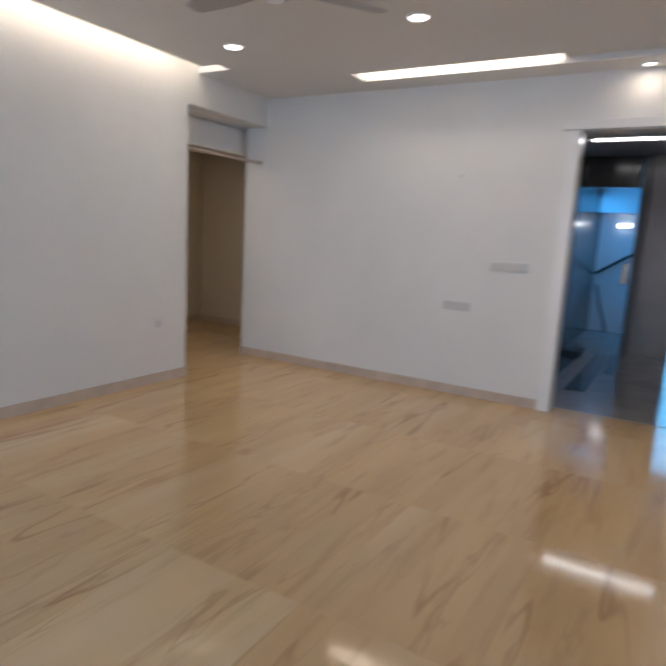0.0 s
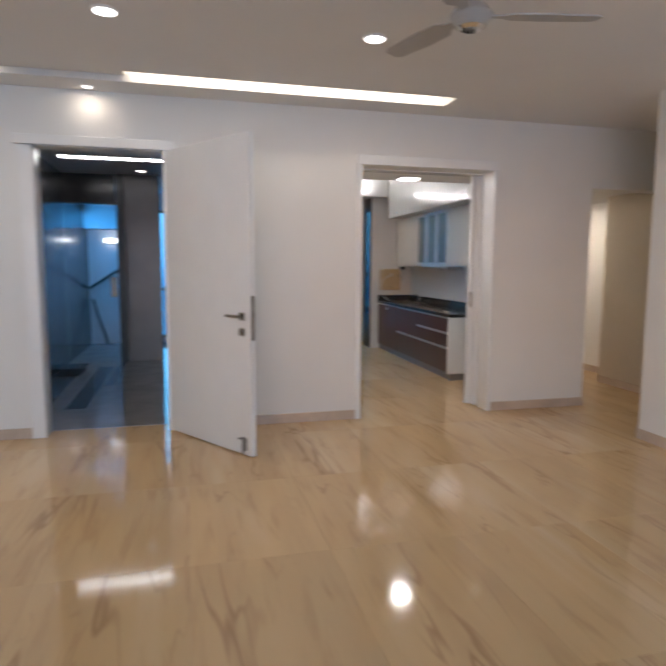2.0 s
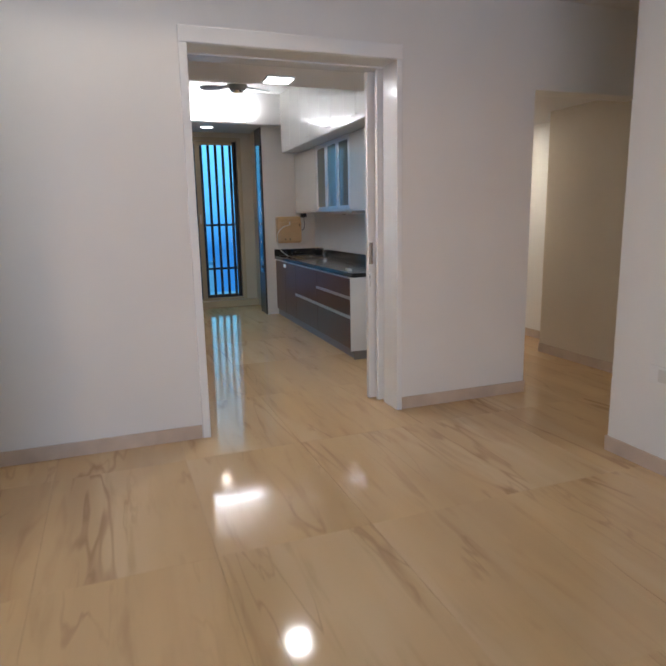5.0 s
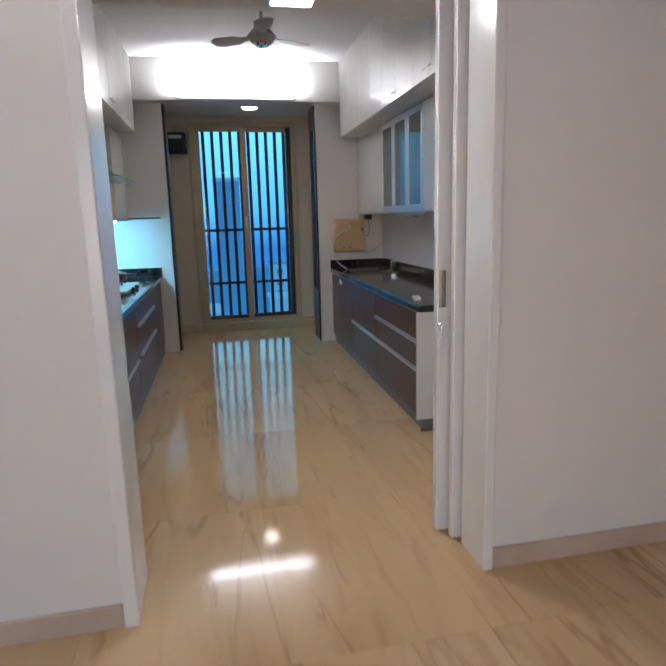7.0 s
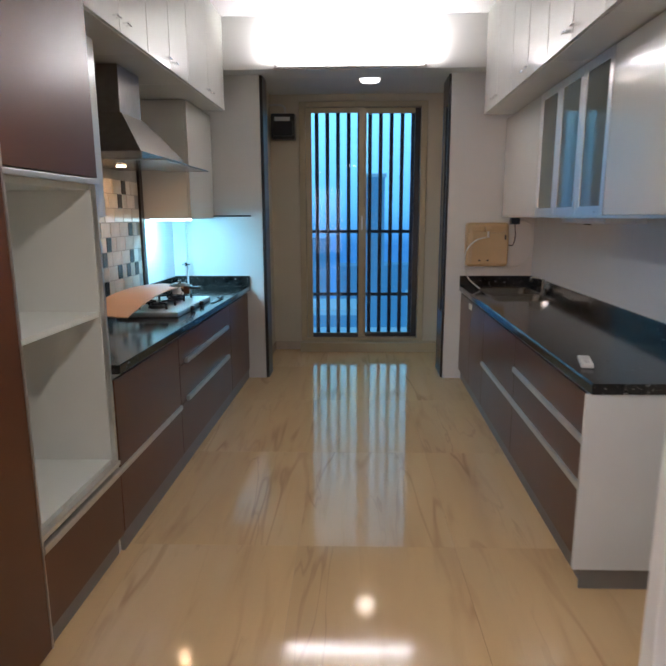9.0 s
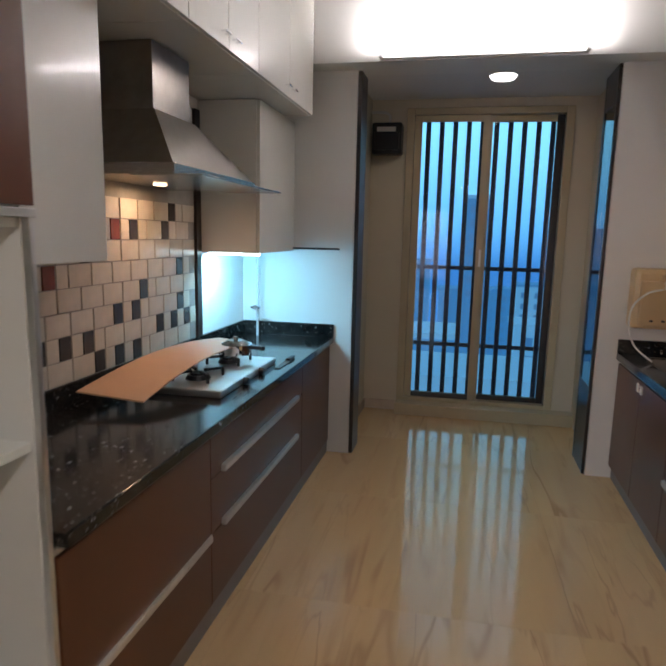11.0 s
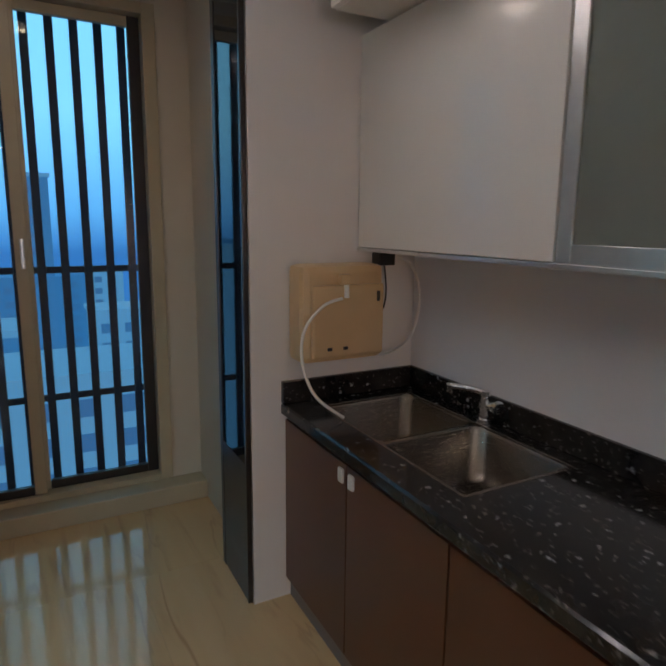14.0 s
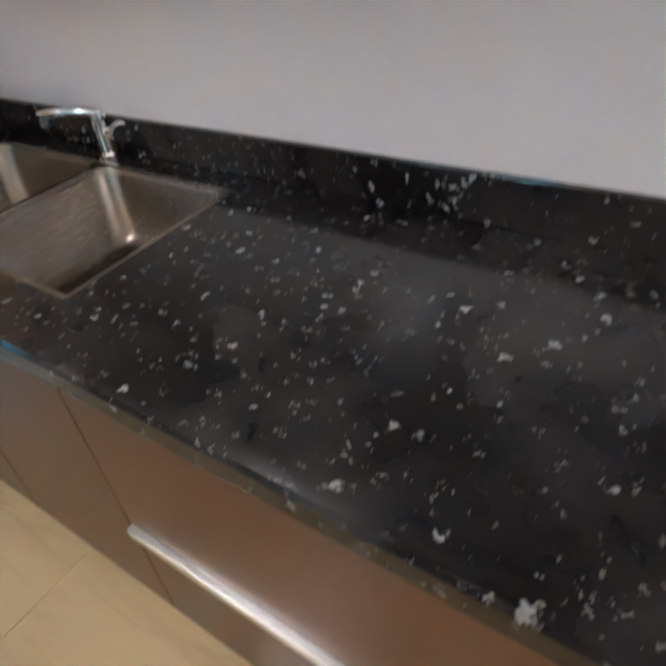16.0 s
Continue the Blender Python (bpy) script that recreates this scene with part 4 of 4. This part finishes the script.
# cooker hood
hd = thing("cooker_hood", (-0.68, 3.2, 1.8), "dull steel chimney cooker hood with glass visor", "cooker hood")
part("chimney", bx(LW + 0.003, -0.62, 2.97, 3.30, 2.05, 2.36, 0.003), DARKST, hd)
b = bmesh.new()
lo = [b.verts.new(p) for p in ((LW + 0.003, 2.80, 1.86), (-0.45, 2.80, 1.86), (-0.45, 3.66, 1.86), (LW + 0.003, 3.66, 1.86))]
hi = [b.verts.new(p) for p in ((LW + 0.003, 2.95, 2.09), (-0.605, 2.95, 2.09), (-0.605, 3.32, 2.09), (LW + 0.003, 3.32, 2.09))]
for i in range(4):
    b.faces.new((lo[i], lo[(i + 1) % 4], hi[(i + 1) % 4], hi[i]))
b.faces.new(lo)
b.faces.new(hi)
part("canopy", b, DARKST, hd)
part("base", bx(LW + 0.003, -0.44, 2.79, 3.67, 1.815, 1.859, 0.004), STEEL, hd)
part("visor", bx(-0.60, -0.30, 2.74, 3.68, 1.805, 1.813, 0.003), STEEL, hd, "thin front visor")
part("button", bx(-0.438, -0.434, 3.18, 3.28, 1.83, 1.845, 0.001), BLACK, hd)
for hx in (-0.75, -0.48):
    part("lamp", cy((hx, 3.25, 1.813), (hx, 3.25, 1.808), 0.03), LEDH, hd, "warm glowing hood lamp")

# panel light, batten, kitchen fan
t = thing("panel_light", (0.82, 0.87, 2.44), "square white led ceiling panel", "ceiling light")
part("frame", bx(0.71, 0.93, 0.76, 0.98, 2.447, 2.459, 0.004), TRIM, t)
part("diffuser", bx(0.725, 0.915, 0.775, 0.965, 2.442, 2.4475), LEDC, t)
t = thing("batten_lamp", (0.68, 4.56, 2.70), "bright linear batten lamp on the beam face", "strip light")
part("housing", bx(0.06, 1.30, 4.553, 4.584, 2.70, 2.742, 0.004), TRIM, t)
part("tube", bx(0.08, 1.28, 4.528, 4.5525, 2.706, 2.736, 0.006), LENS, t)
for x0 in (0.055, 1.282):
    part("end_cap", bx(x0, x0 + 0.024, 4.525, 4.553, 2.703, 2.739, 0.003), TRIM, t)
fan(0.80, 2.47, 2.73, 3.10, 28, 0.40, "kitchen fan")

# water purifier and hoses
pf = thing("water_purifier", (1.9, 4.72, 1.05), "aged cream plastic water purifier on the wall", "water purifier")
part("body", bx(1.70, 2.06, 4.615, 4.763, 1.055, 1.435, 0.03), PURIF, pf)
part("cover", bx(1.735, 2.055, 4.60, 4.62, 1.075, 1.36, 0.012), PURIF, pf)
part("spout", bx(1.85, 1.90, 4.585, 4.62, 1.36, 1.40, 0.008), PURIF, pf)
part("connector", cy((1.875, 4.59, 1.36), (1.875, 4.585, 1.31), 0.010), HOSE, pf)
for u in (1.80, 1.87):
    part("button", bx(u, u + 0.02, 4.596, 4.602, 1.105, 1.118, 0.002), BLACK, pf)
part("inlet", bx(2.02, 2.032, 4.594, 4.602, 1.29, 1.33, 0.002), BLACK, pf)
solid("purifier_hose", tube([(1.855, 4.585, 1.31), (1.77, 4.58, 1.285), (1.69, 4.575, 1.20), (1.675, 4.56, 1.08), (1.71, 4.52, 0.96), (1.80, 4.46, 0.88)], 0.006), HOSE, "thin white hose from purifier to sink", "hose", smooth=True)
solid("purifier_hose", tube([(2.02, 4.70, 1.05), (2.14, 4.69, 1.045), (2.25, 4.68, 1.12), (2.295, 4.69, 1.28), (2.26, 4.71, 1.42), (2.16, 4.73, 1.465)], 0.006), HOSE, "thin white hose looping up the wall", "hose", smooth=True)
solid("power_cable", tube([(2.08, 4.70, 1.24), (2.12, 4.71, 1.24), (2.14, 4.72, 1.32), (2.13, 4.73, 1.44)], 0.004), BLACK, "short black cable beside the purifier", "cable", smooth=True)
pg = thing("power_plug", (2.14, 4.72, 1.43), "black adapter under the wall cabinet", "plug")
part("body", bx(2.09, 2.17, 4.70, 4.763, 1.42, 1.478, 0.006), BLACK, pg)

# hob, pan and cover sheet
hb = thing("gas_hob", (-0.5, 3.4, 0.87), "steel gas hob with black pan supports", "hob")
part("tray", bx(-0.76, -0.36, 3.02, 3.80, 0.871, 0.905, 0.01), EDGE, hb)
for y in (3.22, 3.60):
    part("burner", cyl(cy((-0.56, y, 0.905), (-0.56, y, 0.925), 0.06, 0.05), (-0.56, y, 0.925), (-0.56, y, 0.935), 0.04), BLACK, hb)
    g2 = bmesh.new()
    for a in range(4):
        m = Matrix.Translation((-0.56, y, 0.0)) @ Matrix.Rotation(radians(45 + 90 * a), 4, "Z")
        box(g2, 0.03, 0.13, -0.006, 0.006, 0.937, 0.950, 0.002, m)
        box(g2, 0.118, 0.13, -0.006, 0.006, 0.906, 0.938, 0.002, m)
    part("pan_support", g2, BLACK, hb)
for y in (3.30, 3.52):
    part("knob", cy((-0.36, y, 0.888), (-0.335, y, 0.888), 0.018, 0.015), BLACK, hb)
pn = thing("cooking_pot", (-0.53, 3.60, 0.951), "small steel pot with a lid and black handle on the hob", "pot")
part("body", cy((-0.53, 3.62, 0.951), (-0.53, 3.62, 1.005), 0.082, 0.088, 32), CHROME, pn)
part("lid", cyl(cy((-0.53, 3.62, 1.0), (-0.53, 3.62, 1.025), 0.085, 0.045, 28), (-0.53, 3.62, 1.025), (-0.53, 3.62, 1.045), 0.012), STEEL, pn)
part("handle", cy((-0.45, 3.62, 0.99), (-0.36, 3.58, 0.995), 0.012), BLACK, pn)
b = bmesh.new()
rows = []
for i in range(13):
    u = i / 12
    yy = 2.74 + u * 1.05
    wd = 0.30 - 0.10 * u
    zz = 0.915 + 0.06 * u + 0.05 * math.sin(u * math.pi)
    cx = -0.72 + 0.12 * u
    rows.append([b.verts.new((cx - wd / 2, yy, zz + 0.02)), b.verts.new((cx + wd / 2 - 0.03 * (u > 0.95), yy, zz)), b.verts.new((cx + wd / 2, yy, zz + 0.006)), b.verts.new((cx - wd / 2, yy, zz + 0.026))])
for a, c2 in zip(rows, rows[1:]):
    for i in range(4):
        b.faces.new((a[i], a[(i + 1) % 4], c2[(i + 1) % 4], c2[i]))
b.faces.new(rows[0])
b.faces.new(rows[-1])
solid("cover_sheet", b, BOARD, "curled tan sheet resting over the hob", "sheet")
kn = thing("kitchen_knife", (-0.32, 3.8, 0.871), "long dark knife lying on the worktop", "knife")
part("blade", bx(-0.325, -0.295, 3.66, 3.86, 0.872, 0.875), BLACK, kn)
part("handle", bx(-0.322, -0.298, 3.86, 3.97, 0.871, 0.888, 0.004), BLACK, kn)
vt = thing("gas_valve", (-0.80, 4.6, 0.87), "steel gas valve and pipe in the corner", "valve")
part("pipe", tube([(-0.78, 4.66, 0.87), (-0.78, 4.66, 1.0), (-0.78, 4.66, 1.2), (-0.78, 4.66, 1.47)], 0.009), GREYPLATE, vt)
part("cock", cyl(cy((-0.78, 4.64, 1.08), (-0.78, 4.60, 1.08), 0.018), (-0.81, 4.61, 1.08), (-0.74, 4.61, 1.08), 0.008), CHROME, vt)
rm = thing("remote_control", (1.72, 1.86, 0.871), "small cream remote control on the granite", "remote")
rmm = Matrix.Translation((1.755, 1.865, 0)) @ Matrix.Rotation(radians(-14), 4, "Z")
part("body", bx(-0.026, 0.026, -0.085, 0.085, 0.871, 0.890, 0.007, m=rmm), HOSE, rm)
part("screen", bx(-0.017, 0.017, 0.015, 0.065, 0.8895, 0.8915, m=rmm), GREYPLATE, rm)
for i in range(3):
    part("button", bx(-0.012, 0.012, -0.06 + i * 0.022, -0.048 + i * 0.022, 0.8895, 0.892, m=rmm), GREYPLATE, rm)

# wall tiles behind the hob
tb = thing("tile_backsplash", (LW, 3.0, 0.964), "cream wall tiles with scattered charcoal insets", "tiles")
part("grout", bx(LW + 0.0005, LW + 0.004, 2.0, 3.965, 0.964, 2.30), GROUT, tb)
part("edge_strip", bx(LW + 0.001, LW + 0.02, 3.97, 4.03, 0.964, 2.30), DFRAME, tb)
random.seed(4)
ty, tz = 0.155, 0.098


def tile_mesh(wd, material):
    b = bx(0, 0.007, 0.002, wd - 0.002, 0.002, tz - 0.002, 0.0015)
    me = bpy.data.meshes.new("tile")
    b.to_mesh(me)
    b.free()
    me.materials.append(material)
    return me


TM = {(w2, n2): tile_mesh(w2, m2) for w2 in (ty, ty / 2) for n2, m2 in (("c", TILEW), ("d", TILED), ("r", TILER))}
row = 0
z = 0.966
while z + tz < 1.84:
    y = 2.02 - (ty / 2 if row % 2 else 0)
    while y + ty < 3.97:
        r = random.random()
        cells = [(ty, "c")] if r < 0.72 else [(ty / 2, "d"), (ty / 2, "c")] if r < 0.95 else [(ty / 2, "r"), (ty / 2, "c")]
        for w2, k2 in cells:
            o = new("tile", TM[(w2, k2)])
            o.parent = tb
            gx = LW + 0.004 + SHEAR * (y + w2 / 2 - 1.56)
            o.location = Vector((gx, y, z)) - Vector(tb["at"])
            y += w2
    z += tz
    row += 1

# ---- outside ----
SHEAR = 0.0
solid("backdrop_sky", bx(-260, 260, 240, 241, -60, 190), DUSK, "hazy blue dusk sky", "sky", "structure")
# ground and buildings glow by themselves to stand for hazy dusk light
struct("ground", bx(-400, 400, 30, 500, -46, -45), GROUND, "far ground below the window, glowing blue for haze")
random.seed(11)


def building(x, y, wdt, dep, top, pale):
    t = thing("city_building", (x, y, -45), "distant building glowing blue for dusk haze outside the window", "building", "distant buildings")
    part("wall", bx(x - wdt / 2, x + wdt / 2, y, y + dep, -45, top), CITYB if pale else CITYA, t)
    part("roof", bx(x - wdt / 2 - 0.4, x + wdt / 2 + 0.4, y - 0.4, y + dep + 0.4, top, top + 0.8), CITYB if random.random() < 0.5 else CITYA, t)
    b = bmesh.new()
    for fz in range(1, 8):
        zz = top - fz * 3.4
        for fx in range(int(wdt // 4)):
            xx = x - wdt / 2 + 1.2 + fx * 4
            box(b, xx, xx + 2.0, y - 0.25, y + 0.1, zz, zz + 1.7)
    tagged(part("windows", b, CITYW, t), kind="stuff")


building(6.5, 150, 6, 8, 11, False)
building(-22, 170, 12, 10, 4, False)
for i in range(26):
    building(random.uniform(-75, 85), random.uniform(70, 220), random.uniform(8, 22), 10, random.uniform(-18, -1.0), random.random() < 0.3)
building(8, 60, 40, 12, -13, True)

# floor slabs, laid in rows through the rooms
SW, SL = 0.72, 1.104


def slab_mesh(wd, ln):
    b = bx(0.0006, wd - 0.0006, 0.0006, ln - 0.0006, -0.0028, 0.0)
    me = bpy.data.meshes.new("floor_slab")
    b.to_mesh(me)
    b.free()
    me.materials.append(FLOOR)
    return me


FULL, SHORT = slab_mesh(SW, SL), slab_mesh(SW, 0.80)
for iy in range(-11, 3):
    for ix in range(-13, 5):
        x, y = 0.52 + ix * SW, 2.97 + iy * SL
        if iy == 2 and not -2 <= ix <= 1:
            continue
        if y > 0.2 and not -3 <= ix <= 4:
            continue
        o = new("floor_slab", SHORT if iy == 2 else FULL)
        o.parent = floor
        o.location = (x, y, 0)
